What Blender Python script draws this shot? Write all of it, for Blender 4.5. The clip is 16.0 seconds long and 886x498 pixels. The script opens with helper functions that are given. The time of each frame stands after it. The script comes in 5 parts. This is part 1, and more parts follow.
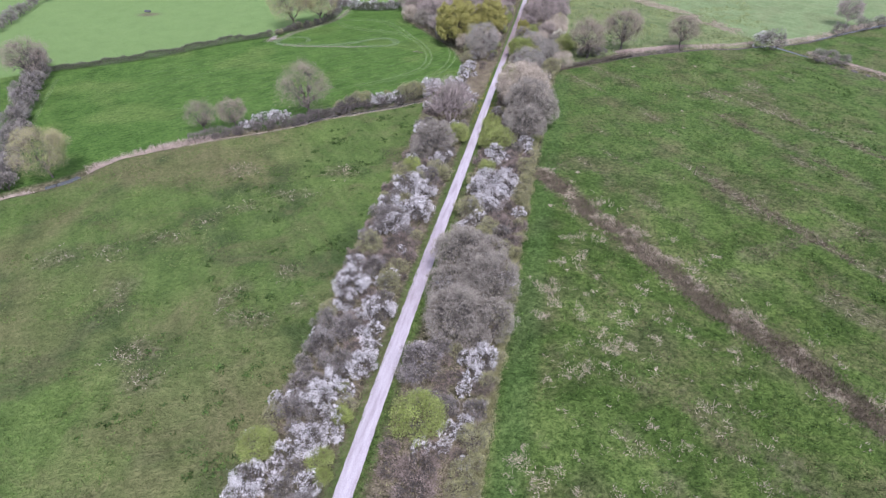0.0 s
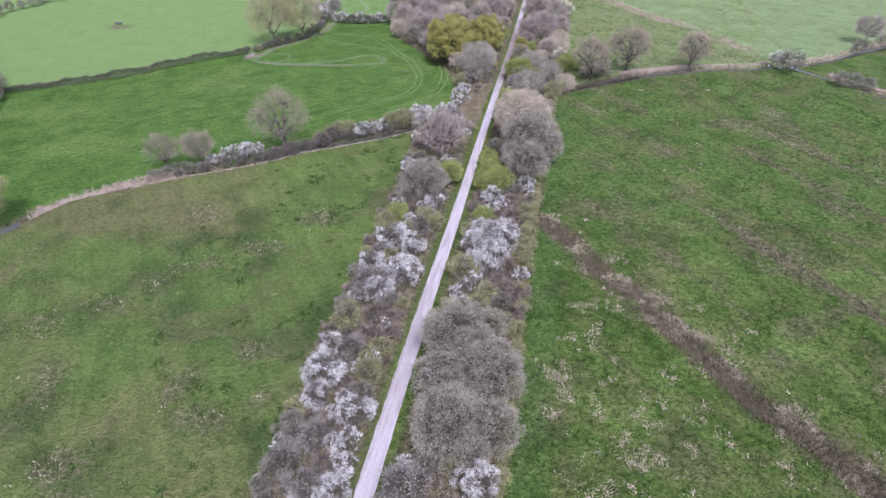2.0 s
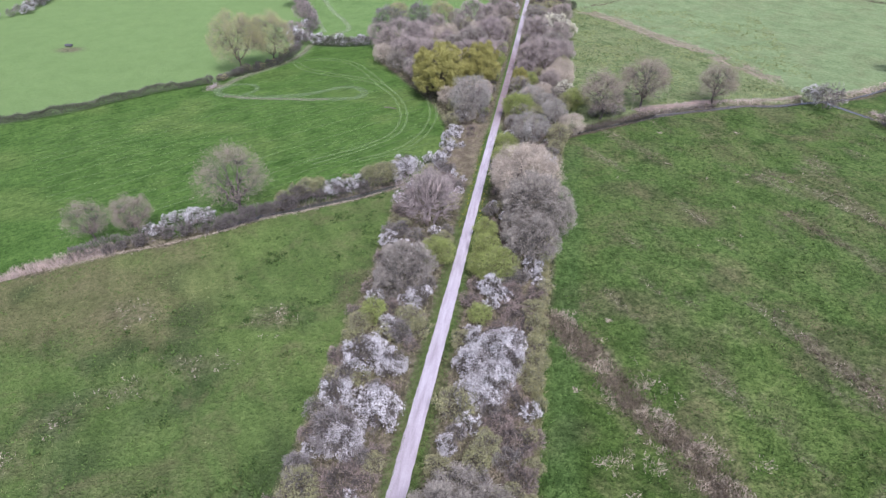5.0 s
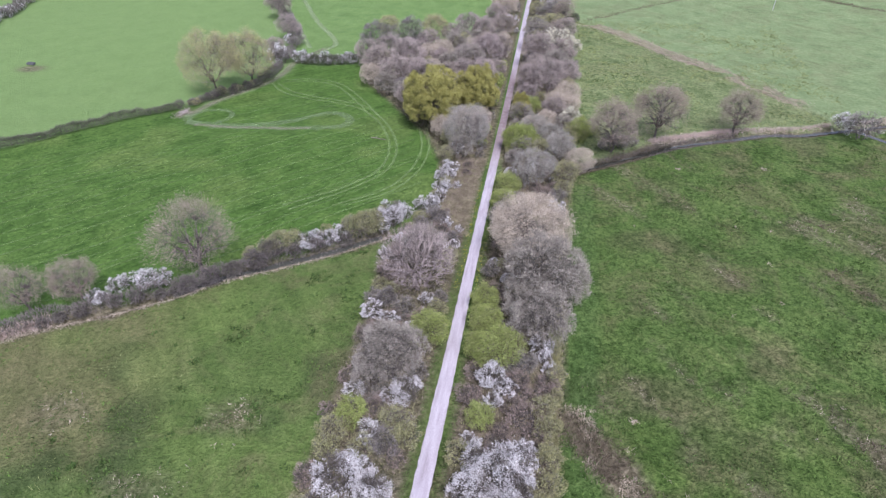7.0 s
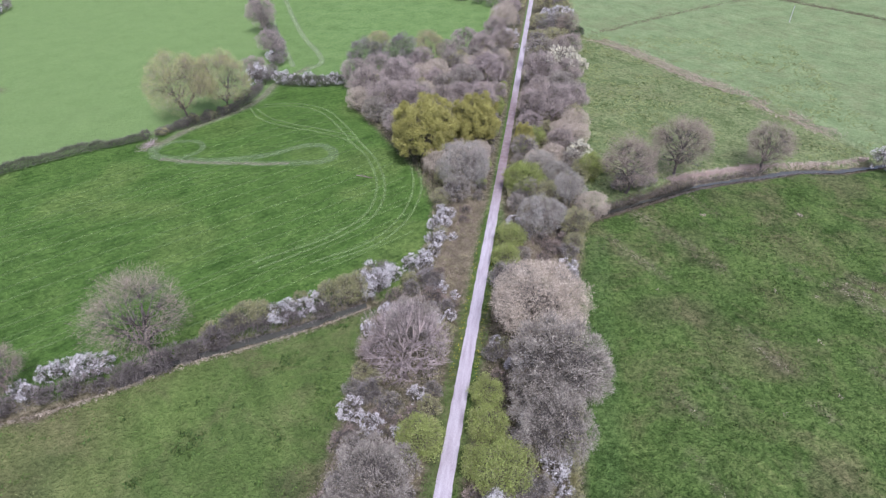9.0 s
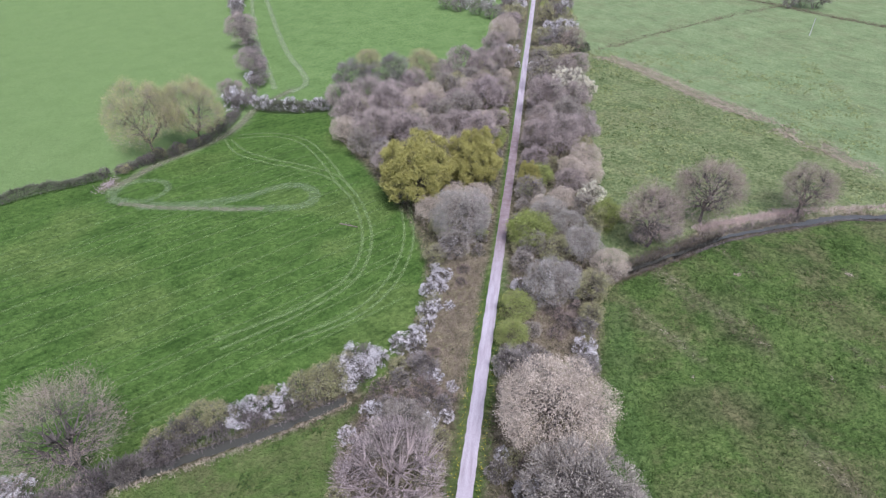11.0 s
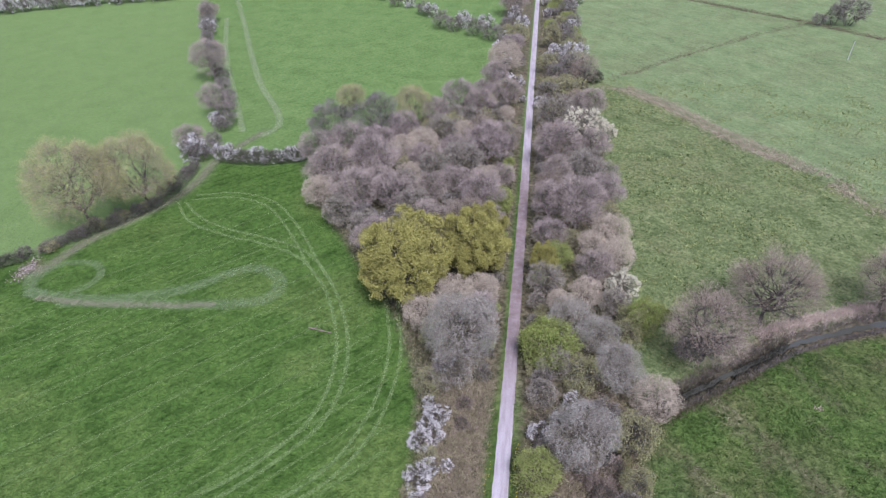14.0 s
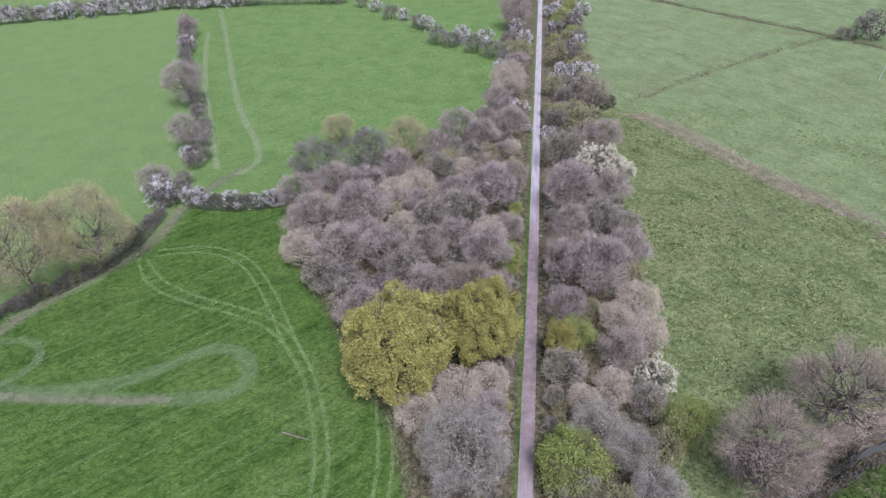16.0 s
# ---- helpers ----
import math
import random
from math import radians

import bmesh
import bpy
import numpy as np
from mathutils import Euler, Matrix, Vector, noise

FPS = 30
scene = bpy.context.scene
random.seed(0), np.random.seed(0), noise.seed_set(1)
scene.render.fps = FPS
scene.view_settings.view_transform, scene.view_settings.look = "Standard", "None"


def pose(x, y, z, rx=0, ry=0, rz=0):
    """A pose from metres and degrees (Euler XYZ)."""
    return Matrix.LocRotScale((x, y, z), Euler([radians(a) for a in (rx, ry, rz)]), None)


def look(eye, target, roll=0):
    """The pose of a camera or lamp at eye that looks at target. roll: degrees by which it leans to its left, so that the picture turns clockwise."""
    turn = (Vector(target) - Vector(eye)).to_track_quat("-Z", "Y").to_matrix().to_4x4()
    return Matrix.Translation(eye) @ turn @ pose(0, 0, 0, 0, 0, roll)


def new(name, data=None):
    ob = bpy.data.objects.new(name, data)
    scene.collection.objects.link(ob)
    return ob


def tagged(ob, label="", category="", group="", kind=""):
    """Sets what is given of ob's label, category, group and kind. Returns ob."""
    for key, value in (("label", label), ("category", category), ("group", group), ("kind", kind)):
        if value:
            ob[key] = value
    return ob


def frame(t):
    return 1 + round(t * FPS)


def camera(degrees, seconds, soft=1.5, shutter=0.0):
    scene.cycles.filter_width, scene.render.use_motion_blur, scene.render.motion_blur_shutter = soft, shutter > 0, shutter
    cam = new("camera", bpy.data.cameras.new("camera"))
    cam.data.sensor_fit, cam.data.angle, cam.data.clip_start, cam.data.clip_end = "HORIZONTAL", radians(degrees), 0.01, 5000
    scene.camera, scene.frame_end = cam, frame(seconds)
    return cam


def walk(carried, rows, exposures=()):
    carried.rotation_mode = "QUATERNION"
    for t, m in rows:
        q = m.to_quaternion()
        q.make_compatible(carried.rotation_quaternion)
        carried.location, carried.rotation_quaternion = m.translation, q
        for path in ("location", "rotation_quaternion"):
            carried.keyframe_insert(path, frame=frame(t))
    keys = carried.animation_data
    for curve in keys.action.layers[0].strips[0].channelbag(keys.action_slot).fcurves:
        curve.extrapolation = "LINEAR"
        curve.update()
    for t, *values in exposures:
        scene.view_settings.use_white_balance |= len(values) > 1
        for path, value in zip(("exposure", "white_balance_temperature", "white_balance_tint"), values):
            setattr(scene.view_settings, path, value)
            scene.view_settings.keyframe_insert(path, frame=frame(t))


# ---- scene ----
cam = camera(76.0, 16.0, soft=1.3)
ROWS = [
    (0.0, 19.88, 0.00, 61.84, 53.07, 1.40, 11.74),
    (1.0, 18.21, 9.04, 61.81, 53.11, 1.23, 11.42),
    (2.0, 16.61, 18.13, 61.78, 53.15, 1.08, 11.13),
    (3.0, 15.07, 27.26, 61.77, 53.17, 0.97, 10.86),
    (4.0, 13.60, 36.44, 61.77, 53.18, 0.88, 10.61),
    (5.0, 12.17, 45.64, 61.78, 53.18, 0.82, 10.38),
    (6.0, 10.78, 54.88, 61.81, 53.17, 0.78, 10.17),
    (7.0, 9.42, 64.13, 61.85, 53.16, 0.77, 9.96),
    (8.0, 8.08, 73.40, 61.91, 53.13, 0.76, 9.77),
    (9.0, 6.76, 82.68, 61.98, 53.10, 0.78, 9.58),
    (10.0, 5.43, 91.96, 62.06, 53.07, 0.81, 9.40),
    (11.0, 4.10, 101.24, 62.15, 53.03, 0.85, 9.21),
    (12.0, 2.75, 110.51, 62.26, 52.98, 0.90, 9.03),
    (13.0, 1.37, 119.76, 62.38, 52.94, 0.96, 8.84),
    (14.0, -0.04, 128.98, 62.52, 52.89, 1.02, 8.65),
    (15.0, -1.49, 138.18, 62.66, 52.85, 1.08, 8.45),
    (16.0, -3.00, 147.35, 62.82, 52.80, 1.14, 8.23),
]
EXPOSURE = [(0.0, 0.80, 5660.0, 20.0), (8.0, 0.74, 5660.0, 20.0), (16.0, 0.56, 5660.0, 20.0)]
walk(cam, [(t, pose(x, y, z, rx, ry, rz)) for t, x, y, z, rx, ry, rz in ROWS], EXPOSURE)

# ---- sky and light: a bright, even overcast ----
world = bpy.data.worlds.new("sky")
scene.world = world
world.use_nodes = True
wt = world.node_tree
sky = wt.nodes.new("ShaderNodeTexSky")
sky.sky_type = 'NISHITA'
sky.sun_disc = False
sky.sun_elevation, sky.sun_rotation = radians(56), radians(150)
sky.air_density, sky.dust_density, sky.ozone_density = 1.0, 1.5, 1.0
grey = wt.nodes.new("ShaderNodeHueSaturation")
grey.inputs["Saturation"].default_value = 0.45
wt.links.new(sky.outputs[0], grey.inputs["Color"])
wt.links.new(grey.outputs[0], wt.nodes["Background"].inputs[0])
wt.nodes["Background"].inputs[1].default_value = 0.092
sun = new("sun", bpy.data.lights.new("sun", "SUN"))
sun.data.energy, sun.data.angle, sun.data.color = 2.9, radians(22), (1.0, 0.96, 0.90)
sun.matrix_world = look((0, 0, 90), (-0.28 * 90, 0.5 * 90, 0))


# ---- materials ----
def material(name, rough=0.85):
    m = bpy.data.materials.new(name)
    m.use_nodes = True
    n = m.node_tree.nodes
    b = n["Principled BSDF"]
    b.inputs["Roughness"].default_value = rough
    b.inputs["Specular IOR Level"].default_value = 0.25
    return m, n, m.node_tree.links, b


def ramp(n, stops):
    r = n.new("ShaderNodeValToRGB")
    while len(r.color_ramp.elements) < len(stops):
        r.color_ramp.elements.new(0.5)
    for e, (p, c) in zip(r.color_ramp.elements, stops):
        e.position, e.color = p, (*c, 1)
    return r


def mix(n, l, fac, a, b, blend='MIX'):
    x = n.new("ShaderNodeMix")
    x.data_type, x.blend_type = 'RGBA', blend
    for socket, value in ((x.inputs[0], fac), (x.inputs[6], a), (x.inputs[7], b)):
        if isinstance(value, (int, float)):
            socket.default_value = value
        elif isinstance(value, tuple):
            socket.default_value = (*value, 1)
        else:
            l.new(value, socket)
    return x.outputs[2]


def noise_tex(n, l, scale, detail=4.0, rough=0.6, vector=None, distort=0.0):
    t = n.new("ShaderNodeTexNoise")
    t.inputs["Scale"].default_value, t.inputs["Detail"].default_value = scale, detail
    t.inputs["Roughness"].default_value, t.inputs["Distortion"].default_value = rough, distort
    if vector is None:
        vector = n.new("ShaderNodeNewGeometry").outputs["Position"]
    l.new(vector, t.inputs["Vector"])
    return t.outputs["Fac"]


def foliage(name, dark, light, odd, rough=0.8, thin=0.0):
    """Twigs, leaves or petals: every piece takes a tone of its own, and every plant leans to one of two tones."""
    m, n, l, b = material(name, rough)
    geo, info = n.new("ShaderNodeNewGeometry"), n.new("ShaderNodeObjectInfo")
    r = ramp(n, [(0.0, dark), (0.55, light), (1.0, tuple(min(0.95, c * 1.25) for c in light))])
    l.new(geo.outputs["Random Per Island"], r.inputs[0])
    half = n.new("ShaderNodeMath")
    half.operation = 'MULTIPLY'
    half.inputs[1].default_value = 0.55
    l.new(info.outputs["Random"], half.inputs[0])
    c = mix(n, l, half.outputs[0], r.outputs[0], odd)
    patch = noise_tex(n, l, 0.5, 2.0)
    pr = ramp(n, [(0.3, (0.72, 0.72, 0.72)), (0.7, (1.15, 1.15, 1.15))])
    l.new(patch, pr.inputs[0])
    l.new(mix(n, l, 1.0, c, pr.outputs[0], 'MULTIPLY'), b.inputs["Base Color"])
    if thin:
        tr = n.new("ShaderNodeBsdfTranslucent")
        l.new(b.inputs["Base Color"].links[0].from_socket, tr.inputs["Color"])
        ms = n.new("ShaderNodeMixShader")
        ms.inputs[0].default_value = thin
        l.new(b.outputs[0], ms.inputs[1])
        l.new(tr.outputs[0], ms.inputs[2])
        l.new(ms.outputs[0], n["Material Output"].inputs["Surface"])
    return m


M = {
    "bark": foliage("bark", (0.055, 0.047, 0.044), (0.14, 0.12, 0.11), (0.10, 0.09, 0.075)),
    "twig_grey": foliage("twig_grey", (0.10, 0.088, 0.086), (0.305, 0.272, 0.268), (0.235, 0.22, 0.192)),
    "twig_willow": foliage("twig_willow", (0.12, 0.108, 0.10), (0.35, 0.31, 0.27), (0.32, 0.285, 0.235)),
    "twig_purple": foliage("twig_purple", (0.18, 0.148, 0.148), (0.46, 0.38, 0.365), (0.42, 0.365, 0.30)),
    "twig_tan": foliage("twig_tan", (0.25, 0.21, 0.165), (0.50, 0.425, 0.35), (0.44, 0.37, 0.31)),
    "twig_dark": foliage("twig_dark", (0.1, 0.085, 0.08), (0.23, 0.2, 0.19), (0.17, 0.155, 0.125)),
    "twig_hedge": foliage("twig_hedge", (.075, .078, .058), (.19, .195, .145), (.14, .155, .09)),
    "twig_oak": foliage("twig_oak", (0.16, 0.125, 0.10), (0.40, 0.325, 0.27), (0.36, 0.29, 0.24)),
    "catkin": foliage("catkin", (0.34, 0.285, 0.22), (0.58, 0.50, 0.405), (0.53, 0.455, 0.37)),
    "bark_limb": foliage("bark_limb", (0.15, 0.12, 0.115), (0.33, 0.27, 0.255), (0.27, 0.23, 0.20)),
    "catkin_silver": foliage("catkin_silver", (0.23, 0.22, 0.205), (0.44, 0.42, 0.385), (0.40, 0.385, 0.325)),
    "catkin_grey": foliage("catkin_grey", (0.17, 0.152, 0.13), (0.44, 0.40, 0.34), (0.38, 0.345, 0.275)),
    "bud_haze": foliage("bud_haze", (0.27, 0.28, 0.11), (0.43, 0.43, 0.18), (0.43, 0.39, 0.20)),
    "petal_white": foliage("petal_white", (0.57, 0.54, 0.54), (0.78, 0.75, 0.75), (0.74, 0.69, 0.695), 0.6, 0.25),
    "petal_cream": foliage("petal_cream", (0.62, 0.58, 0.44), (0.84, 0.80, 0.64), (0.78, 0.72, 0.58), 0.6, 0.3),
    "leaf_green": foliage("leaf_green", (0.165, 0.205, 0.055), (0.36, 0.42, 0.125), (0.37, 0.41, 0.15), 0.6, 0.3),
    "leaf_olive": foliage("leaf_olive", (0.21, 0.21, 0.095), (0.44, 0.43, 0.225), (0.42, 0.39, 0.215), 0.65, 0.4),
    "leaf_yellow": foliage("leaf_yellow", (0.18, 0.17, 0.05), (0.45, 0.42, 0.14), (0.41, 0.39, 0.125), 0.6, 0.2),
    "leaf_ivy": foliage("leaf_ivy", (0.025, 0.045, 0.014), (0.07, 0.11, 0.035), (0.05, 0.08, 0.03), 0.5),
    "bramble": foliage("bramble", (0.075, 0.06, 0.052), (0.34, 0.268, 0.238), (0.25, 0.20, 0.165)),
    "reed": foliage("reed", (0.36, 0.285, 0.245), (0.68, 0.56, 0.495), (0.59, 0.48, 0.42)),
    "rush": foliage("rush", (0.075, 0.06, 0.045), (0.2, 0.16, 0.12), (0.17, 0.15, 0.09)),
    "tuft_dead": foliage("tuft_dead", (0.24, 0.195, 0.145), (0.54, 0.46, 0.37), (0.46, 0.39, 0.30)),
    "dry_grass": foliage("dry_grass", (.17, .14, .095), (.37, .31, .225), (.29, .25, .165)),
    "stone_pale": foliage("stone_pale", (0.25, 0.21, 0.20), (0.40, 0.34, 0.33), (0.34, 0.285, 0.27)),
    "tuft_green": foliage("tuft_green", (0.045, 0.085, 0.016), (0.115, 0.19, 0.042), (0.10, 0.15, 0.04)),
    "tuft_reflect_dark": foliage("tuft_reflect_dark", (0.022, 0.02, 0.018), (0.07, 0.062, 0.055), (0.055, 0.055, 0.04)),
    "tuft_dark": foliage("tuft_dark", (0.03, 0.06, 0.012), (0.075, 0.125, 0.03), (0.06, 0.09, 0.03)),
    "tuft_pale": foliage("tuft_pale", (0.15, 0.19, 0.06), (0.30, 0.34, 0.14), (0.26, 0.27, 0.12)),
    "flower_yellow": foliage("flower_yellow", (0.55, 0.45, 0.03), (0.8, 0.68, 0.06), (0.7, 0.6, 0.05), 0.5),
}


def grass_material():
    """Pasture: the field's tone, mottled by clumps, rows and single tufts, with relief."""
    m, n, l, b = material("grass", 0.9)
    b.inputs["Specular IOR Level"].default_value = 0.1
    tone = n.new("ShaderNodeAttribute")
    tone.attribute_name = "tone"
    kind = n.new("ShaderNodeAttribute")
    kind.attribute_name = "kind"
    sep = n.new("ShaderNodeSeparateColor")
    l.new(kind.outputs["Color"], sep.inputs[0])
    rough_share, row_share, dead_share = sep.outputs[0], sep.outputs[1], sep.outputs[2]
    pos = n.new("ShaderNodeNewGeometry").outputs["Position"]
    sward = kind.outputs["Alpha"]
    # clumps of 1 to 3 m, olive and brown
    big = noise_tex(n, l, 0.16, 5.0, 0.62, pos, 0.6)
    rb = ramp(n, [(0.30, (0.56, 0.62, 0.55)), (0.5, (1, 1, 1)), (0.7, (1.34, 1.22, 1.34))])
    l.new(big, rb.inputs[0])
    col = mix(n, l, sward, tone.outputs["Color"], rb.outputs[0], 'MULTIPLY')
    brown = noise_tex(n, l, 0.085, 6.0, 0.68, pos, 0.9)
    rbr = ramp(n, [(0.48, (0, 0, 0)), (0.64, (1, 1, 1))])
    l.new(brown, rbr.inputs[0])
    share = n.new("ShaderNodeMath")
    share.operation = 'MULTIPLY'
    l.new(rbr.outputs[0], share.inputs[0])
    l.new(rough_share, share.inputs[1])
    col = mix(n, l, share.outputs[0], col, (0.17, 0.145, 0.082))
    # tufts
    small = noise_tex(n, l, 1.15, 5.0, 0.66, pos, 0.5)
    rs = ramp(n, [(0.32, (0.44, 0.50, 0.42)), (0.5, (1, 1, 1)), (0.70, (1.52, 1.42, 1.5))])
    l.new(small, rs.inputs[0])
    col = mix(n, l, sward, col, rs.outputs[0], 'MULTIPLY')
    mid = noise_tex(n, l, 2.7, 3.0, 0.55, pos, 0.8)
    rm = ramp(n, [(0.33, (0.50, 0.56, 0.48)), (0.46, (0.95, 0.96, 0.95)), (0.56, (1.05, 1.04, 1.05)), (0.70, (1.34, 1.27, 1.3))])
    l.new(mid, rm.inputs[0])
    plain_share = n.new("ShaderNodeMath")
    plain_share.operation = 'SUBTRACT'
    plain_share.use_clamp = True
    l.new(sward, plain_share.inputs[0])
    l.new(row_share, plain_share.inputs[1])
    col = mix(n, l, plain_share.outputs[0], col, rm.outputs[0], 'MULTIPLY')
    fine = noise_tex(n, l, 6.0, 3.0, 0.6, pos)
    rf = ramp(n, [(0.32, (0.74, 0.77, 0.72)), (0.68, (1.24, 1.2, 1.24))])
    l.new(fine, rf.inputs[0])
    col = mix(n, l, 0.5, col, rf.outputs[0], 'MULTIPLY')
    # long streaks along the old furrows
    mf = n.new("ShaderNodeMapping")
    mf.vector_type = 'TEXTURE'
    mf.inputs["Rotation"].default_value = (0, 0, radians(-51))
    mf.inputs["Scale"].default_value = (16.0, 2.4, 1.0)
    l.new(pos, mf.inputs["Vector"])
    rst = ramp(n, [(0.34, (0.66, 0.70, 0.64)), (0.5, (1, 1, 1)), (0.66, (1.28, 1.22, 1.25))])
    l.new(noise_tex(n, l, 1.0, 4.0, 0.6, mf.outputs[0], 0.3), rst.inputs[0])
    col = mix(n, l, rough_share, col, mix(n, l, 1.0, col, rst.outputs[0], 'MULTIPLY'))
    # drilled rows
    mp = n.new("ShaderNodeMapping")
    mp.vector_type = 'TEXTURE'
    mp.inputs["Rotation"].default_value = (0, 0, radians(46))
    mp.inputs["Scale"].default_value = (7.0, 1.0, 1.0)
    l.new(pos, mp.inputs["Vector"])
    rows = noise_tex(n, l, 1.1, 4.0, 0.65, mp.outputs[0], 0.2)
    rr = ramp(n, [(0.34, (0.36, 0.46, 0.36)), (0.47, (1, 1, 1)), (0.72, (1.2, 1.15, 1.2))])
    l.new(rows, rr.inputs[0])
    col = mix(n, l, row_share, col, mix(n, l, 1.0, col, rr.outputs[0], 'MULTIPLY'))
    # dead stalks and bare earth
    dead = ramp(n, [(0.35, (0.055, 0.047, 0.032)), (0.5, (0.15, 0.122, 0.085)), (0.68, (0.30, 0.25, 0.185))])
    l.new(small, dead.inputs[0])
    col = mix(n, l, dead_share, col, dead.outputs[0])
    l.new(col, b.inputs["Base Color"])
    bump = n.new("ShaderNodeBump")
    bump.inputs["Strength"].default_value, bump.inputs["Distance"].default_value = 1.0, 0.5
    hs = n.new("ShaderNodeMath")
    hs.operation = 'ADD'
    l.new(small, hs.inputs[0])
    l.new(mid, hs.inputs[1])
    l.new(hs.outputs[0], bump.inputs["Height"])
    l.new(bump.outputs[0], b.inputs["Normal"])
    return m


def path_material():
    m, n, l, b = material("path_gravel", 0.9)
    pos = n.new("ShaderNodeNewGeometry").outputs["Position"]
    mp = n.new("ShaderNodeMapping")
    mp.inputs["Scale"].default_value = (1.0, 0.12, 1.0)
    l.new(pos, mp.inputs["Vector"])
    a = ramp(n, [(0.3, (0.32, 0.275, 0.305)), (0.5, (0.415, 0.37, 0.41)), (0.72, (0.49, 0.445, 0.49))])
    l.new(noise_tex(n, l, 1.6, 5.0, 0.6, mp.outputs[0]), a.inputs[0])
    g = ramp(n, [(0.35, (0.8, 0.8, 0.8)), (0.65, (1.12, 1.12, 1.12))])
    l.new(noise_tex(n, l, 9.0, 3.0, 0.7, pos), g.inputs[0])
    col = mix(n, l, 1.0, a.outputs[0], g.outputs[0], 'MULTIPLY')
    # a darker mauve-brown tone lies on two stretches, strongest through the wood
    brown_share = n.new("ShaderNodeAttribute")
    brown_share.attribute_name = "brown_share"
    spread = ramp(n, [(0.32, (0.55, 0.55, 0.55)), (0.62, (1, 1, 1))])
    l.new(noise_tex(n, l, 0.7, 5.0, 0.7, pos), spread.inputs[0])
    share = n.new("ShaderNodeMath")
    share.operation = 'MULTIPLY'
    l.new(brown_share.outputs["Fac"], share.inputs[0])
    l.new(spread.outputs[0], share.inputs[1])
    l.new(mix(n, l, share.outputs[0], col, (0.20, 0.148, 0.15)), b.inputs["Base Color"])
    bump = n.new("ShaderNodeBump")
    bump.inputs["Strength"].default_value, bump.inputs["Distance"].default_value = 0.4, 0.05
    l.new(noise_tex(n, l, 14.0, 3.0, 0.7, pos), bump.inputs["Height"])
    l.new(bump.outputs[0], b.inputs["Normal"])
    return m


def track_material(name, colour, cover):
    """Flattened grass: a worn strip that thins out towards its edges and in patches."""
    m, n, l, b = material(name, 0.9)
    across = n.new("ShaderNodeAttribute")
    across.attribute_name = "worn"
    pos = n.new("ShaderNodeNewGeometry").outputs["Position"]
    p = ramp(n, [(0.30, (0.15, 0.15, 0.15)), (0.62, (1, 1, 1))])
    l.new(noise_tex(n, l, 0.9, 5.0, 0.7, pos), p.inputs[0])
    a = n.new("ShaderNodeMath")
    a.operation = 'MULTIPLY'
    l.new(across.outputs["Fac"], a.inputs[0])
    l.new(p.outputs[0], a.inputs[1])
    c = n.new("ShaderNodeMath")
    c.operation = 'MULTIPLY'
    c.inputs[1].default_value = cover
    l.new(a.outputs[0], c.inputs[0])
    l.new(c.outputs[0], b.inputs["Alpha"])
    v = ramp(n, [(0.3, tuple(x * 0.75 for x in colour)), (0.7, tuple(x * 1.2 for x in colour))])
    l.new(noise_tex(n, l, 3.0, 4.0, 0.7, pos), v.inputs[0])
    l.new(v.outputs[0], b.inputs["Base Color"])
    return m


def water_material():
    m, n, l, b = material("water", 0.08)
    b.inputs["Base Color"].default_value = (0.07, 0.07, 0.06, 1)
    b.inputs["Specular IOR Level"].default_value = 1.0
    bump = n.new("ShaderNodeBump")
    bump.inputs["Strength"].default_value, bump.inputs["Distance"].default_value = 0.15, 0.02
    l.new(noise_tex(n, l, 2.5, 3.0), bump.inputs["Height"])
    l.new(bump.outputs[0], b.inputs["Normal"])
    return m


GRASS, PATH_GRAVEL, WATER = grass_material(), path_material(), water_material()
TRACK_PALE = track_material("track_pale", (0.19, 0.275, 0.10), 0.66)
TRACK_LOOP = track_material("track_loop", (0.21, 0.285, 0.14), 0.48)
TRACK_FIELD = track_material("track_field", (0.30, 0.37, 0.20), 0.6)
TRACK_FAINT = track_material("track_faint", (0.165, 0.25, 0.08), 0.5)
TRACK_EARTH = track_material("track_earth", (0.28, 0.26, 0.185), 0.5)

rng = np.random.default_rng(7)

# ---- plan of the land: hedges, ditches and fields as lines in metres ----
DITCH_LEFT = [(-130, 55), (-96, 82), (-89, 87.8), (-85.8, 91.6), (-84.6, 97), (-82, 103), (-73.5, 109.5), (-63.5, 117), (-55.2, 121.2), (-48.5, 126), (-41.6, 132), (-33, 137), (-24.5, 142.5), (-16.5, 148.8)]
STREAM = [(13, 171.5), (17.4, 178.4), (26, 184.2), (33.7, 189.4), (40.9, 194.6), (50.8, 199.0), (58.2, 201.8), (64, 204.6), (74.2, 206.0), (84, 210.0), (97, 214.5), (113.4, 227.8), (130, 240), (190, 280)]
STREAM_BRANCH = [(87, 210), (94, 202), (103.5, 191), (110, 182), (150, 140)]
DITCH_RIGHT = [(16, 112), (22.6, 104.3), (28.3, 96), (33.4, 91), (37.9, 84), (42.1, 79.2), (45.6, 73.6), (49.4, 70), (55.9, 64.3), (59.9, 58.6), (64, 52.5), (90, 22)]
FURROW_A = [(48, 120.3), (56.3, 108.4), (64.4, 98.5), (80, 80)]
FURROW_B = [(62, 166), (66.7, 160.7), (76.8, 148.8), (85.7, 137.5), (95, 125)]
FURROW_C = [(60, 150), (69.4, 137.9), (77.5, 126.1), (84, 116)]
FURROW_D = [(55, 87.5), (58.4, 89.8), (66.3, 94.6), (73.9, 97.4), (80, 98)]
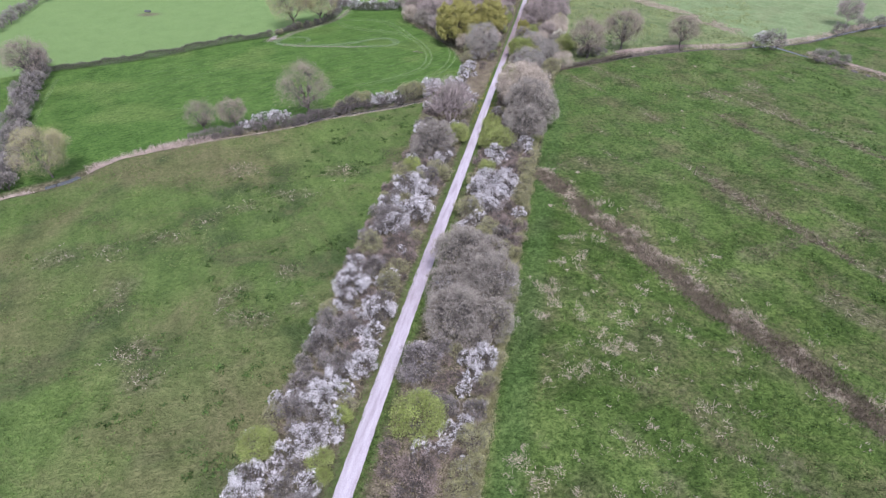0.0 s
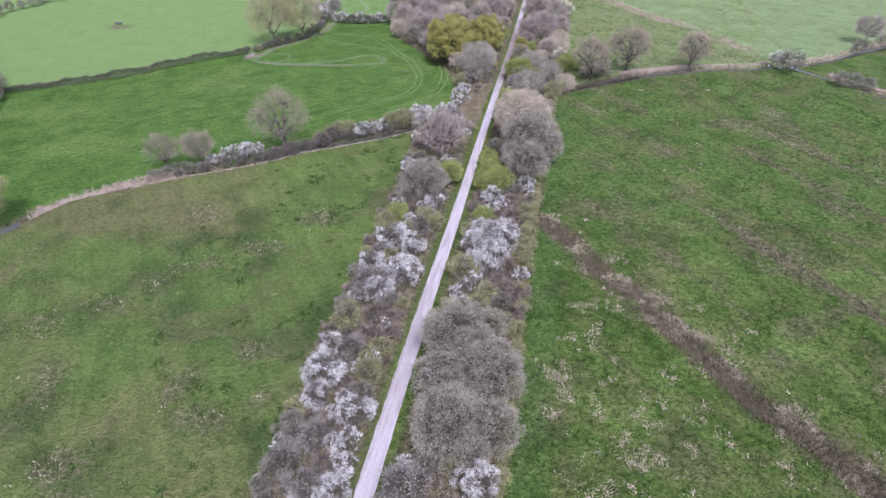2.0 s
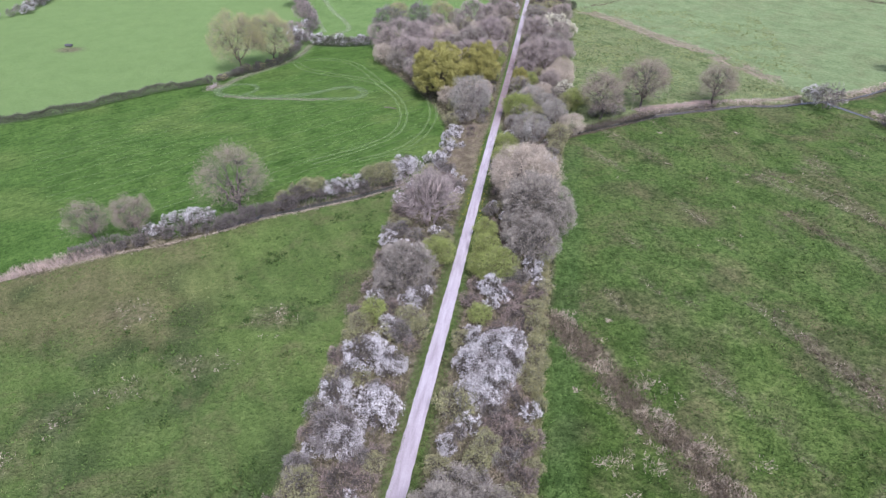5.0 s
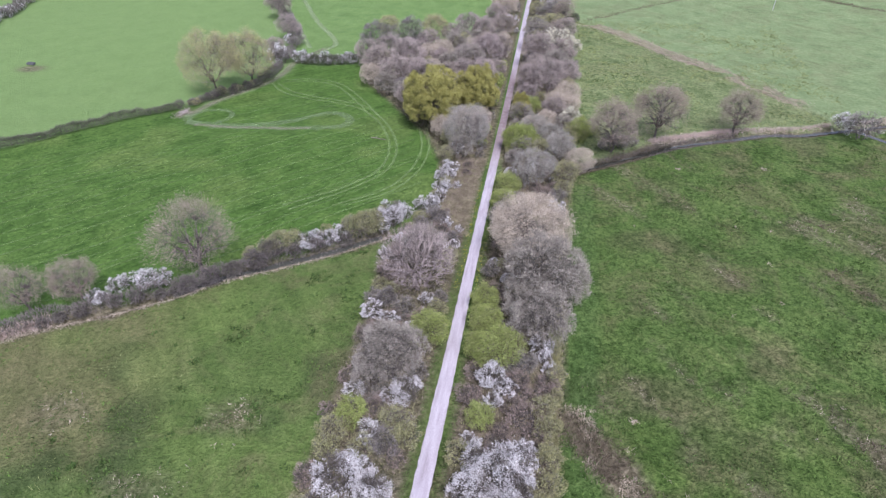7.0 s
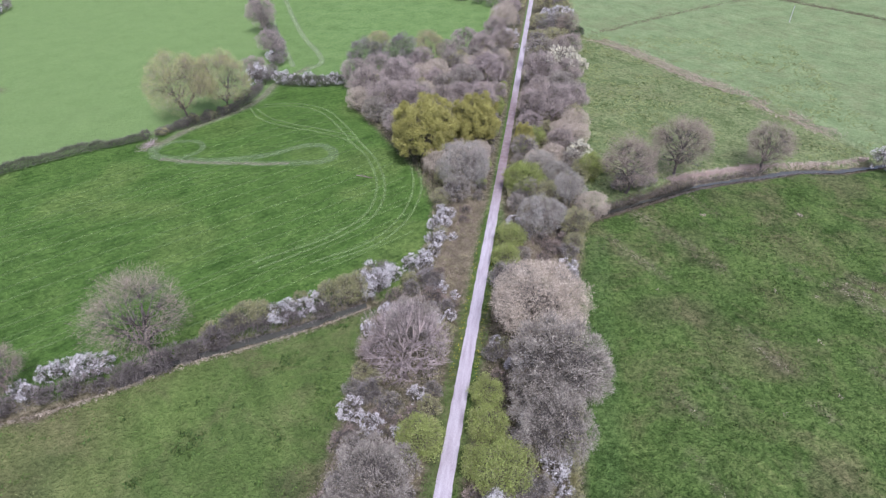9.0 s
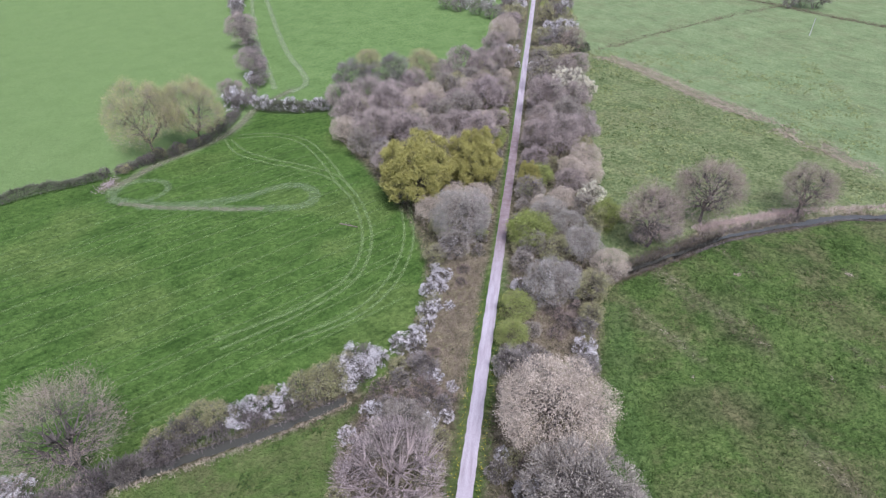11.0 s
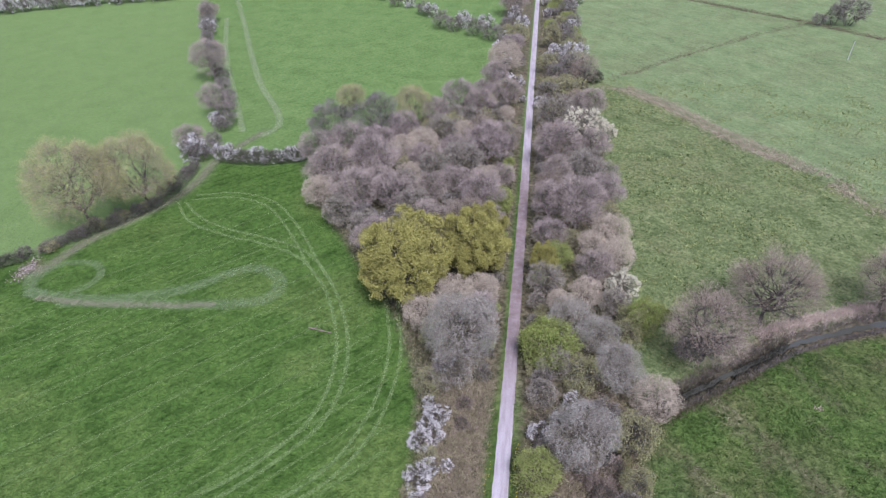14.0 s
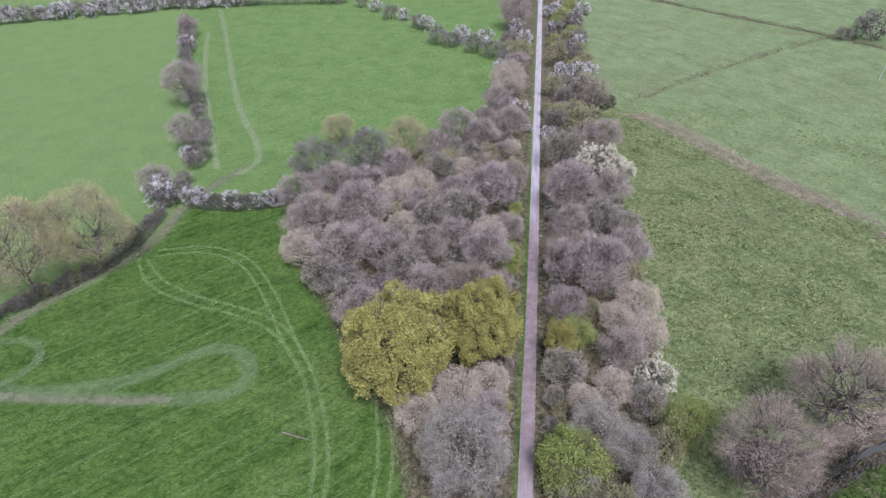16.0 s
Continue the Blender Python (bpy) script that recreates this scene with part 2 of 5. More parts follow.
# trampled and tussocky patches in the west pasture: x, y, half length, half width, strength
PATCHES = [(-39.2, 47.6, 3.4, 2.2, 0.75), (-34.5, 43, 3.0, 2.0, 0.55), (-24.8, 57, 3.2, 2.0, 0.6), (-49.5, 58, 2.2, 5.0, 0.45), (-58.7, 68.5, 3.2, 2.4, 0.5), (-51.5, 75.3, 3.4, 2.2, 0.5), (-45.8, 82, 2.4, 3.4, 0.4), (-40, 88.2, 3.2, 2.4, 0.45), (-33.6, 93.2, 4.2, 2.4, 0.5), (-23.8, 68.9, 2.2, 2.6, 0.6), (-30.4, 62.3, 1.8, 3.0, 0.5), (-18.1, 62.2, 2.0, 2.6, 0.4), (-26.6, 105, 4.0, 3.0, 0.6), (-49.7, 101.2, 3.4, 3.6, 0.45), (-66.6, 65.2, 4.0, 2.6, 0.5)]
FAR_DITCH = [(18, 300), (27, 292), (35, 284.5), (44.6, 269.6), (53.3, 258.8), (64.4, 244.4), (78, 224), (84, 212)]
FAR_LINE = [(24.5, 301.5), (61.2, 336), (85.6, 355), (110, 374)]
FAR_DRAIN = [(40, 419), (52, 408), (74, 388.2), (94.7, 371.6), (111.4, 354.2), (150, 320)]
LANE = [(-84, 193.7), (-81.2, 203.8), (-77, 212), (-71.9, 221), (-70.6, 229), (-71.5, 237), (-69, 246), (-66, 254)]


def dist_line(x, y, line):
    """Distance of points from a line of straight pieces."""
    best = np.full(np.shape(x), 1e9)
    for (ax, ay), (bx, by) in zip(line, line[1:]):
        dx, dy = bx - ax, by - ay
        t = np.clip(((x - ax) * dx + (y - ay) * dy) / (dx * dx + dy * dy), 0, 1)
        best = np.minimum(best, np.hypot(x - ax - t * dx, y - ay - t * dy))
    return best


def side_line(x, y, line):
    """Share of points that lie beyond a line (greater y)."""
    lx, ly = zip(*line)
    return y - np.interp(x, lx, ly)


def soft(v, a, b):
    t = np.clip((v - a) / (b - a), 0, 1)
    return t * t * (3 - 2 * t)


def value_noise(x, y, size, seed):
    g = np.random.default_rng(seed).random((97, 97))
    u, v = x / size, y / size
    i, j = np.floor(u).astype(int), np.floor(v).astype(int)
    a, b = u - i, v - j
    a, b = a * a * (3 - 2 * a), b * b * (3 - 2 * b)
    i, j = i % 96, j % 96
    return (g[i, j] * (1 - a) + g[i + 1, j] * a) * (1 - b) + (g[i, j + 1] * (1 - a) + g[i + 1, j + 1] * a) * b


def streaks(x, y, seed):
    """Patches drawn out along the old furrows."""
    u, v = (0.63 * x - 0.78 * y) / 3.2, 0.78 * x + 0.63 * y
    return value_noise(u, v, 3.4, seed) + 0.6 * value_noise(u, v, 1.2, seed + 1)


def edge_left(y):
    return np.interp(y, [20, 29, 40, 55, 68, 85, 115, 131, 142, 150, 157, 168, 178, 191, 214, 224, 243, 256, 268, 280, 300, 335], [-12, -12.5, -13.6, -13.2, -14, -14.5, -14.7, -15.5, -16.5, -14, -12, -10.8, -12.3, -18, -35, -43, -49, -39, -26, -15, -12, -13])


def edge_right(y):
    return np.interp(y, [20, 100, 137, 153, 180, 200, 240, 300, 420], [15.4, 15.6, 16.6, 16.6, 17.2, 18.5, 18.5, 16, 16])


def land_height(x, y):
    z = 0.30 * (value_noise(x, y, 9.0, 3) - 0.5) + 0.16 * (value_noise(x, y, 3.1, 4) - 0.5)
    z = z * soft(np.abs(x), 2.5, 7.0)
    z -= 1.15 * (1 - soft(dist_line(x, y, STREAM), 0.6, 2.6))
    z -= 0.8 * (1 - soft(dist_line(x, y, STREAM_BRANCH), 0.4, 2.0))
    z -= 0.8 * (1 - soft(dist_line(x, y, DITCH_LEFT), 0.3, 1.8))
    z -= 0.45 * (1 - soft(dist_line(x, y, DITCH_RIGHT), 0.3, 1.8))
    for line in (FURROW_A, FURROW_B, FURROW_C, FURROW_D, FAR_DITCH, FAR_LINE, FAR_DRAIN):
        z -= 0.25 * (1 - soft(dist_line(x, y, line), 0.3, 1.6))
    return z


def make_ground():
    """One sheet of land to the horizon: a fine grid round the flight, ever coarser strips outside."""
    xs = np.concatenate([[-2600, -1500, -800, -450, -330], np.arange(-265, -125, 2.5), np.arange(-125, 95, 1.1), np.arange(95, 170, 2.5), [200, 280, 420, 800, 1500, 2600]])
    ys = np.concatenate([[-2600, -1200, -500, -200, -80, -30], np.arange(0, 300, 1.1), np.arange(300, 440, 2.2), [455, 500, 600, 800, 1300, 2600]])
    gx, gy = np.meshgrid(xs, ys, indexing="ij")
    x, y = gx.ravel(), gy.ravel()
    z = land_height(x, y)
    nx, ny = len(xs), len(ys)
    i, j = np.meshgrid(np.arange(nx - 1), np.arange(ny - 1), indexing="ij")
    a = (i * ny + j).ravel()
    quads = np.stack([a, a + ny, a + ny + 1, a + 1], 1)
    # tones of the fields
    wob = 3.0 * (value_noise(x, y, 12, 5) - 0.5)
    left = x < 0
    beyond_ditch = soft(side_line(x, y, DITCH_LEFT) + 0.3 * wob, -0.8, 0.8) * left
    hedge_top = [(-260, 60), (-147.8, 151.8), (-128, 162), (-114, 173), (-101, 188), (-90.8, 196.8), (-80, 205.5), (-74, 213.3), (-71.3, 228), (-71, 237), (-62, 236), (-50, 239), (-44, 247), (0, 262)]
    beyond_top = soft(side_line(x, y, hedge_top), -0.8, 0.8) * left
    beyond_stream = soft(side_line(x, y, [(10, 172)] + STREAM[1:-1] + [(260, 330)]), -0.6, 0.6) * (~left)
    rough_l, lush = np.array((0.104, 0.156, 0.044)), np.array((0.083, 0.155, 0.033))
    # distance haze is painted into far_l, far_m, rough_f and pale_f as paler colour
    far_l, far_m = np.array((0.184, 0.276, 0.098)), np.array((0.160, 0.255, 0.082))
    rough_r, rough_f, pale_f = np.array((0.069, 0.113, 0.025)), np.array((0.176, 0.222, 0.096)), np.array((0.215, 0.285, 0.135))

    def blend(base, share, colour):
        return base * (1 - share[:, None]) + colour * share[:, None]
    tone = np.where(left[:, None], rough_l, rough_r) * np.ones((len(x), 1))
    tone = blend(tone, beyond_ditch, lush)
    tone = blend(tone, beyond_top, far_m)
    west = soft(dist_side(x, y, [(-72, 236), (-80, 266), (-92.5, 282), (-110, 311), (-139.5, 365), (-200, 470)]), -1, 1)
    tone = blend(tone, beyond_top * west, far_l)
    tone = blend(tone, beyond_stream, rough_f)
    tone = blend(tone, beyond_stream * soft(side_line(x, y, sorted(FAR_DITCH)) + wob, -2, 2), pale_f)
    olive = soft(value_noise(x, y, 26, 11) + 0.5 * value_noise(x, y, 11, 12), 0.62, 1.0)
    near_l = left * (1 - beyond_ditch)
    tone = blend(tone, near_l * olive * 0.85, np.array((0.150, 0.150, 0.068)))
    blotch = soft(value_noise(x, y, 8, 13) + 0.6 * value_noise(x, y, 3.5, 14), 0.85, 1.25)
    tone = blend(tone, near_l * blotch * 0.75, np.array((0.060, 0.088, 0.032)))
    fresh = soft(value_noise(x, y, 14, 21) + 0.4 * value_noise(x, y, 6, 22), 0.75, 1.1)
    tone = blend(tone, fresh * 0.55 * (1 - beyond_top) * (1 - beyond_stream), np.array((0.136, 0.196, 0.054)))
    near_r = (~left) * (1 - beyond_stream)
    tone = blend(tone, near_r * soft(y, 80, 140), np.array((0.087, 0.140, 0.037)))
    dark = soft(value_noise(x, y, 9, 31) + 0.5 * value_noise(x, y, 4, 32), 0.85, 1.15)
    tone = blend(tone, near_r * dark * 0.6, np.array((0.104, 0.108, 0.052)))
    # the clean strip of mown grass beside the right-hand hedge, and the lane
    strip = (1 - soft(np.abs(x - edge_right(y) - 2.6), 1.2, 3.2)) * (y < 172) * (y > 0)
    tone = blend(tone, strip * 0.6, np.array((0.072, 0.126, 0.036)))
    lane = 1 - soft(dist_line(x, y, LANE), 0.8, 2.4)
    tone = blend(tone, lane * 0.5, np.array((0.17, 0.205, 0.11)))
    # roughness of the sward, rows, dead stalks
    rough_share = np.clip(0.42 * near_l + 0.42 * near_r + 0.3 * beyond_stream - 0.6 * strip, 0.03, 1)
    row_share = np.clip(0.55 * beyond_ditch * (1 - beyond_top) + 0.2 * beyond_top * (1 - west), 0, 1)
    dead = np.zeros(len(x))
    verge = 1.7 - 1.3 * soft(y, 174, 184)
    belt_l = soft(x, edge_left(y) - 0.6, edge_left(y) + 1.2) * (1 - soft(x, -1.2 - verge, -1.2))
    belt_r = soft(x, 1.2, 1.2 + verge) * (1 - soft(x, edge_right(y) - 0.9, edge_right(y) + 0.3))
    scrub = np.clip(belt_l + belt_r, 0, 1) * (0.5 + 0.5 * value_noise(x, y, 4.5, 41)) * (y > -60) * (y < 460)
    dead = np.maximum(dead, scrub)
    # belt ground: olive, darkened further to stand in for shade between the shrubs
    tone = blend(tone, np.clip(belt_l + belt_r, 0, 1) * 0.75 * (y < 460), np.array((0.080, 0.084, 0.044)))
    for line, w, s in ((DITCH_RIGHT, 1.3, 0.9), (FURROW_A, 1.2, 0.6), (FURROW_B, 1.4, 0.45), (FURROW_C, 1.4, 0.4), (FURROW_D, 1.8, 0.3), (FAR_DITCH, 2.2, 0.2), (FAR_LINE, 1.2, 0.15), (FAR_DRAIN, 1.6, 0.4), (DITCH_LEFT, 1.7, 0.85), (STREAM, 2.4, 0.9), (STREAM_BRANCH, 1.8, 0.8)):
        d = dist_line(x, y, line) + 0.35 * wob + 2.0 * (value_noise(x, y, 2.6, 43) - 0.42) + 1.2 * (value_noise(x, y, 7.0, 44) - 0.5)
        dead = np.maximum(dead, s * (1 - soft(d, 0.5 * w, w + 0.6)))
    dead = np.maximum(dead, 0.8 * (1 - soft(np.hypot((x + 155) / 1.5, y - 221), 1.5, 4.5)))
    ragged = value_noise(x, y, 3.2, 45) + 0.6 * value_noise(x, y, 1.5, 46)
    for px, py, a, c, s in PATCHES:
        d = np.hypot((x - px) / a, (y - py) / c) + 1.1 * (ragged - 0.8)
        dead = np.maximum(dead, 0.8 * s * (1 - soft(d, 0.4, 1.5)))
    dead = np.maximum(dead, 0.85 * (1 - soft(np.hypot((x + 86) / 2.2, (y - 195.5) / 3.0) + 0.6 * (ragged - 0.8), 0.6, 1.2)))
    rushes = soft(streaks(x, y, 51), 1.0, 1.35)
    dead = np.maximum(dead, 0.4 * rushes * near_r * (1 - strip))
    sward = np.clip(1.0 - 0.5 * near_l - 0.02 * near_r - 0.25 * beyond_ditch * (1 - beyond_top) - 0.55 * beyond_top - 0.25 * beyond_top * west - 0.2 * beyond_stream - 0.35 * beyond_stream * soft(side_line(x, y, sorted(FAR_DITCH)), -2, 2), 0.2, 1)
    kind = np.stack([rough_share, row_share, np.clip(dead, 0, 1), sward], 1)
    tone = np.concatenate([tone, np.ones((len(x), 1))], 1)
    me = bpy.data.meshes.new("ground")
    me.from_pydata(np.stack([x, y, z], 1).tolist(), [], quads.tolist())
    for name, values in (("tone", tone), ("kind", kind)):
        at = me.attributes.new(name, 'FLOAT_COLOR', 'POINT')
        at.data.foreach_set("color", values.ravel().astype(np.float32))
    me.polygons.foreach_set("use_smooth", np.ones(len(quads), bool))
    me.materials.append(GRASS)
    return tagged(new("ground", me), "green pasture fields with rough grass and damp hollows", "ground", kind="structure")


def dist_side(x, y, line):
    """How far west of a line that runs north."""
    lx, ly = zip(*line)
    return np.interp(y, ly, lx) - x


make_ground()


def smooth_line(pts, step):
    """Points at even steps along a rounded line."""
    p = np.array(pts, float)
    for _ in range(3):
        q = np.empty((2 * len(p), 2))
        q[0], q[-1] = p[0], p[-1]
        q[1:-1:2], q[2:-1:2] = 0.75 * p[:-1] + 0.25 * p[1:], 0.25 * p[:-1] + 0.75 * p[1:]
        p = q
    s = np.concatenate([[0], np.cumsum(np.hypot(*np.diff(p, axis=0).T))])
    t = np.arange(0, s[-1], step)
    return np.stack([np.interp(t, s, p[:, 0]), np.interp(t, s, p[:, 1])], 1)


def ribbon(name, pts, width, lift, mat, label, category, step=1.0, ragged=0.0, level=None, columns=(-1, -0.55, 0, 0.55, 1), soft_edge=True):
    p = smooth_line(pts, step)
    d = np.gradient(p, axis=0)
    d /= np.hypot(d[:, 0], d[:, 1])[:, None]
    side = np.stack([d[:, 1], -d[:, 0]], 1)
    w = np.array([width(v) for v in p[:, 1]]) if callable(width) else np.full(len(p), width)
    verts, worn = [], []
    for c in columns:
        r = 1 + (ragged * (value_noise(p[:, 0] + 7 * c, p[:, 1], 0.9, 61) - 0.5) if abs(c) == 1 else 0)
        q = p + side * (0.5 * w * c * r)[:, None]
        z = land_height(q[:, 0], q[:, 1]) + lift if level is None else np.full(len(q), level)
        if level is None and abs(c) == 1 and not soft_edge:
            z = z - 1.5 * lift
        verts.append(np.column_stack([q, z]))
        worn.append(np.full(len(p), 0.0 if abs(c) == 1 else 1.0))
    n = len(p)
    v = np.concatenate(verts)
    i = np.arange(n - 1)
    faces = np.concatenate([np.stack([k * n + i, (k + 1) * n + i, (k + 1) * n + i + 1, k * n + i + 1], 1) for k in range(len(columns) - 1)])
    me = bpy.data.meshes.new(name)
    me.from_pydata(v.tolist(), [], faces.tolist())
    at = me.attributes.new("worn", 'FLOAT', 'POINT')
    at.data.foreach_set("value", np.concatenate(worn).astype(np.float32))
    me.polygons.foreach_set("use_smooth", np.ones(len(faces), bool))
    me.materials.append(mat)
    return tagged(new(name, me), label, category, kind="structure")


way = ribbon("path", [(0.1, -60), (0.0, 26), (-0.35, 50), (-0.4, 80), (0.0, 112), (0.0, 150), (0.2, 190), (0.35, 230), (0.2, 260), (0.1, 460)], lambda y: float(np.interp(y, [40, 75, 110, 145, 300], [2.75, 2.75, 2.5, 2.2, 2.0])), 0.09, PATH_GRAVEL,
       "straight pale gravel path between two belts of scrub", "path", step=0.45, ragged=0.16, soft_edge=False)
wy = np.array([v.co.y for v in way.data.vertices])
brown_share = way.data.attributes.new("brown_share", 'FLOAT', 'POINT')
brown_share.data.foreach_set("value", np.interp(wy, [60, 66, 84, 92, 172, 192, 232, 252], [0, 0.3, 0.3, 0, 0, 1.0, 1.0, 0]).astype(np.float32))
ribbon("water", STREAM, lambda y: float(np.interp(y, [178, 190, 197, 201, 207, 211, 240], [0.7, 0.8, 0.8, 1.3, 1.3, 0.8, 1.2])), 0, WATER, "narrow still stream reflecting the pale sky", "stream", level=-0.8, step=0.8, ragged=1.3)
ribbon("water", STREAM_BRANCH, 1.5, 0, WATER, "narrow ditch branching off the stream", "stream", level=-0.6, step=1.5)
ribbon("water", [(-89.4, 87.4), (-87.4, 89.4), (-85.6, 91.8), (-84.9, 93.6)], 2.6, 0, WATER, "open pool in the field ditch", "stream", level=-0.40, step=0.6, ragged=0.8)

ribbon("water", [(-48, 126.3), (-41.6, 132), (-33, 137), (-24.5, 142.5), (-17.5, 148)], 1.5, 0, WATER, "still grey-green water standing in the hedge ditch", "stream", level=-0.5, step=0.6, ragged=0.9)

# flattened wheel marks in the drilled field
for off in (-0.9, 0.9):
    ribbon("wheel_track", [(-70.2 + off, 219.8), (-64.3 + off, 213.6 + off), (-55.2, 210.2 + off), (-45.8, 208.8 + off), (-38.2 + 0.6 * off, 205.7 + off), (-31.9 + off, 199.1), (-27.7 + off, 191.9), (-24.9 + off, 185.4), (-23.6 + off, 178.6), (-23.9 + off, 172.5), (-26.4 + off, 167.5), (-31 + off, 162), (-40 + off, 154 - off)], 0.8, 0.03, TRACK_PALE, "pale curved wheel mark pressed into green crop", "track")
    ribbon("wheel_track", [(-68.4, 221.5 + off), (-61, 224.4 + off), (-51.4 + 0.6 * off, 222.2 + off), (-43.2 + off, 213.5 + 0.5 * off), (-36.7 + off, 204.4 + 0.4 * off), (-31.5 + off, 198)], 0.7, 0.03, TRACK_PALE, "pale curved wheel mark pressed into green crop", "track")
    ribbon("wheel_track", [(-20.4 + off, 199), (-19.1 + off, 193), (-16.7 + off, 185.5), (-16.4 + off, 177.8), (-17.4 + off, 170.3), (-21 + off, 163), (-30 + off, 156)], 0.7, 0.03, TRACK_PALE, "pale curved wheel mark pressed into green crop", "track")
FIELD_TOP = [(-148, 151.5), (-128, 162), (-114, 173), (-101, 187.6), (-88, 195), (-80, 203), (-73, 214), (-71, 232), (-50, 236)]
# tramlines that cross the whole field
lines = random.Random(12)


def in_crop(x, y):
    return y < np.interp(x, *zip(*FIELD_TOP)) - 4 and y > np.interp(x, *zip(*DITCH_LEFT)) + 7 and x < float(edge_left(y)) - 4


across = -6.0
while across < 58:
    across += lines.uniform(1.5, 4.6)
    px, py = -24 - 0.72 * across, 163 + 0.69 * across
    ahead = behind = 0.0
    while ahead < 24 and in_crop(px + 0.69 * ahead, py + 0.72 * ahead):
        ahead += 1.0
    while behind < 70 and in_crop(px - 0.69 * behind, py - 0.72 * behind):
        behind += 1.0
    if ahead + behind > 14:
        sag = lines.uniform(-0.8, 0.8)
        mid = 0.5 * (ahead - behind)
        ribbon("wheel_track", [(px + 0.69 * ahead, py + 0.72 * ahead), (px + 0.69 * mid + sag, py + 0.72 * mid - sag), (px - 0.69 * behind, py - 0.72 * behind)], lines.choice((0.4, 0.55, 0.7)), 0.03, TRACK_FAINT, "faint straight tramline across the green crop", "track", step=1.5)
ribbon("wheel_track", [(-137, 147), (-126, 128), (-119, 117.5), (-112, 106)], 1.8, 0.03, TRACK_FAINT, "pale worn track beside the boundary hedge", "track", step=1.5)
ribbon("worn_loop", [(-82, 189.6), (-69.2, 188.8), (-55, 193), (-49.2, 199.4), (-44.5, 201.2), (-39.6, 198.6), (-39.2, 193.4), (-44.8, 191.2), (-58, 189.6), (-75, 188)], 3.0, 0.045, TRACK_LOOP, "pale trampled loop turning in the green crop", "track")
ribbon("worn_loop", [(-79, 188.4), (-69, 188.2), (-58, 189.4), (-48, 190.8)], 1.6, 0.055, TRACK_EARTH, "bare earth strip along the trampled loop", "track")
ribbon("worn_loop", [(-84.5, 194.5), (-82.6, 190.6), (-78, 188.4)], 2.4, 0.05, TRACK_LOOP, "pale trampled bend beside the field gateway", "track")
ribbon("worn_loop", [(-82, 191), (-82.6, 196.2), (-78, 198.8), (-72.7, 197.5), (-71.4, 193.6), (-74, 190)], 1.8, 0.06, TRACK_LOOP, "pale trampled ring beside the field gateway", "track")
ribbon("farm_track", LANE, 2.6, 0.04, TRACK_EARTH, "worn earth farm track along the hedge", "track")
ribbon("farm_track", [(-66, 251), (-62.8, 257), (-68.3, 267.5), (-79.9, 283.4), (-95.7, 312.2), (-116.4, 352.1), (-133.2, 382.4)], 2.4, 0.05, TRACK_FIELD, "pale wheel track running up the far field", "track")
ribbon("farm_track", [(-71.6, 252.9), (-82.7, 272.5), (-104.8, 311.4), (-124, 353)], 2.2, 0.05, TRACK_FIELD, "faint wheel track beside the far hedge", "track")


# ---- plants ----
def crown_points(r, count, shape, lumps, inner, low, rs):
    """Points near the skin of a lumpy crown: shape (rx, rz), centre height, and how deep they may sit."""
    rx, rz, zc = shape
    g = (np.arange(lumps) + 0.5) / lumps
    a = 2.39996 * np.arange(lumps) + rs.uniform(0, 6.28)
    hz = 1 - 1.55 * g
    heads = np.column_stack([np.cos(a) * np.sqrt(np.maximum(0, 1 - hz * hz)), np.sin(a) * np.sqrt(np.maximum(0, 1 - hz * hz)), hz]) + rs.normal(size=(lumps, 3)) * 0.16
    heads /= np.linalg.norm(heads, axis=1)[:, None]
    size = rs.uniform(0.82, 1.08, lumps)
    d = rs.normal(size=(count * 6, 3))
    d /= np.linalg.norm(d, axis=1)[:, None]
    d = d[d[:, 2] > low]
    near = d @ heads.T
    width = 1.3 / lumps
    bulge = (np.exp(-(1 - near) / width) * size).max(axis=1)
    keep = np.where(rs.random(len(d)) < 0.18 + bulge)[0][:count]
    d, bulge = d[keep], bulge[keep]
    k = (0.72 + 0.34 * bulge) * (1 - inner * rs.random(len(d)) ** 1.6)
    p = d * np.array((rx, rx, rz)) * k[:, None]
    return p + np.array((0, 0, zc)), d


def tubes(segments, sides=3):
    """Tapered limbs from (start, end, radius at start, radius at end)."""
    a, b = np.array([s[0] for s in segments]), np.array([s[1] for s in segments])
    ra, rb = np.array([s[2] for s in segments]), np.array([s[3] for s in segments])
    d = b - a
    d /= np.maximum(np.linalg.norm(d, axis=1), 1e-6)[:, None]
    ref = np.where(np.abs(d[:, 2:3]) > 0.9, np.array([[1.0, 0, 0]]), np.array([[0, 0, 1.0]]))
    u = np.cross(d, ref)
    u /= np.linalg.norm(u, axis=1)[:, None]
    w = np.cross(d, u)
    rings = []
    for c, rad in ((a, ra), (b, rb)):
        for k in range(sides):
            t = 2 * math.pi * k / sides
            rings.append(c + (u * math.cos(t) + w * math.sin(t)) * rad[:, None])
    v = np.stack(rings, 1).reshape(-1, 3)
    base = np.arange(len(segments)) * 2 * sides
    f = [np.stack([base + k, base + (k + 1) % sides, base + sides + (k + 1) % sides, base + sides + k], 1) for k in range(sides)]
    return v, np.concatenate(f)


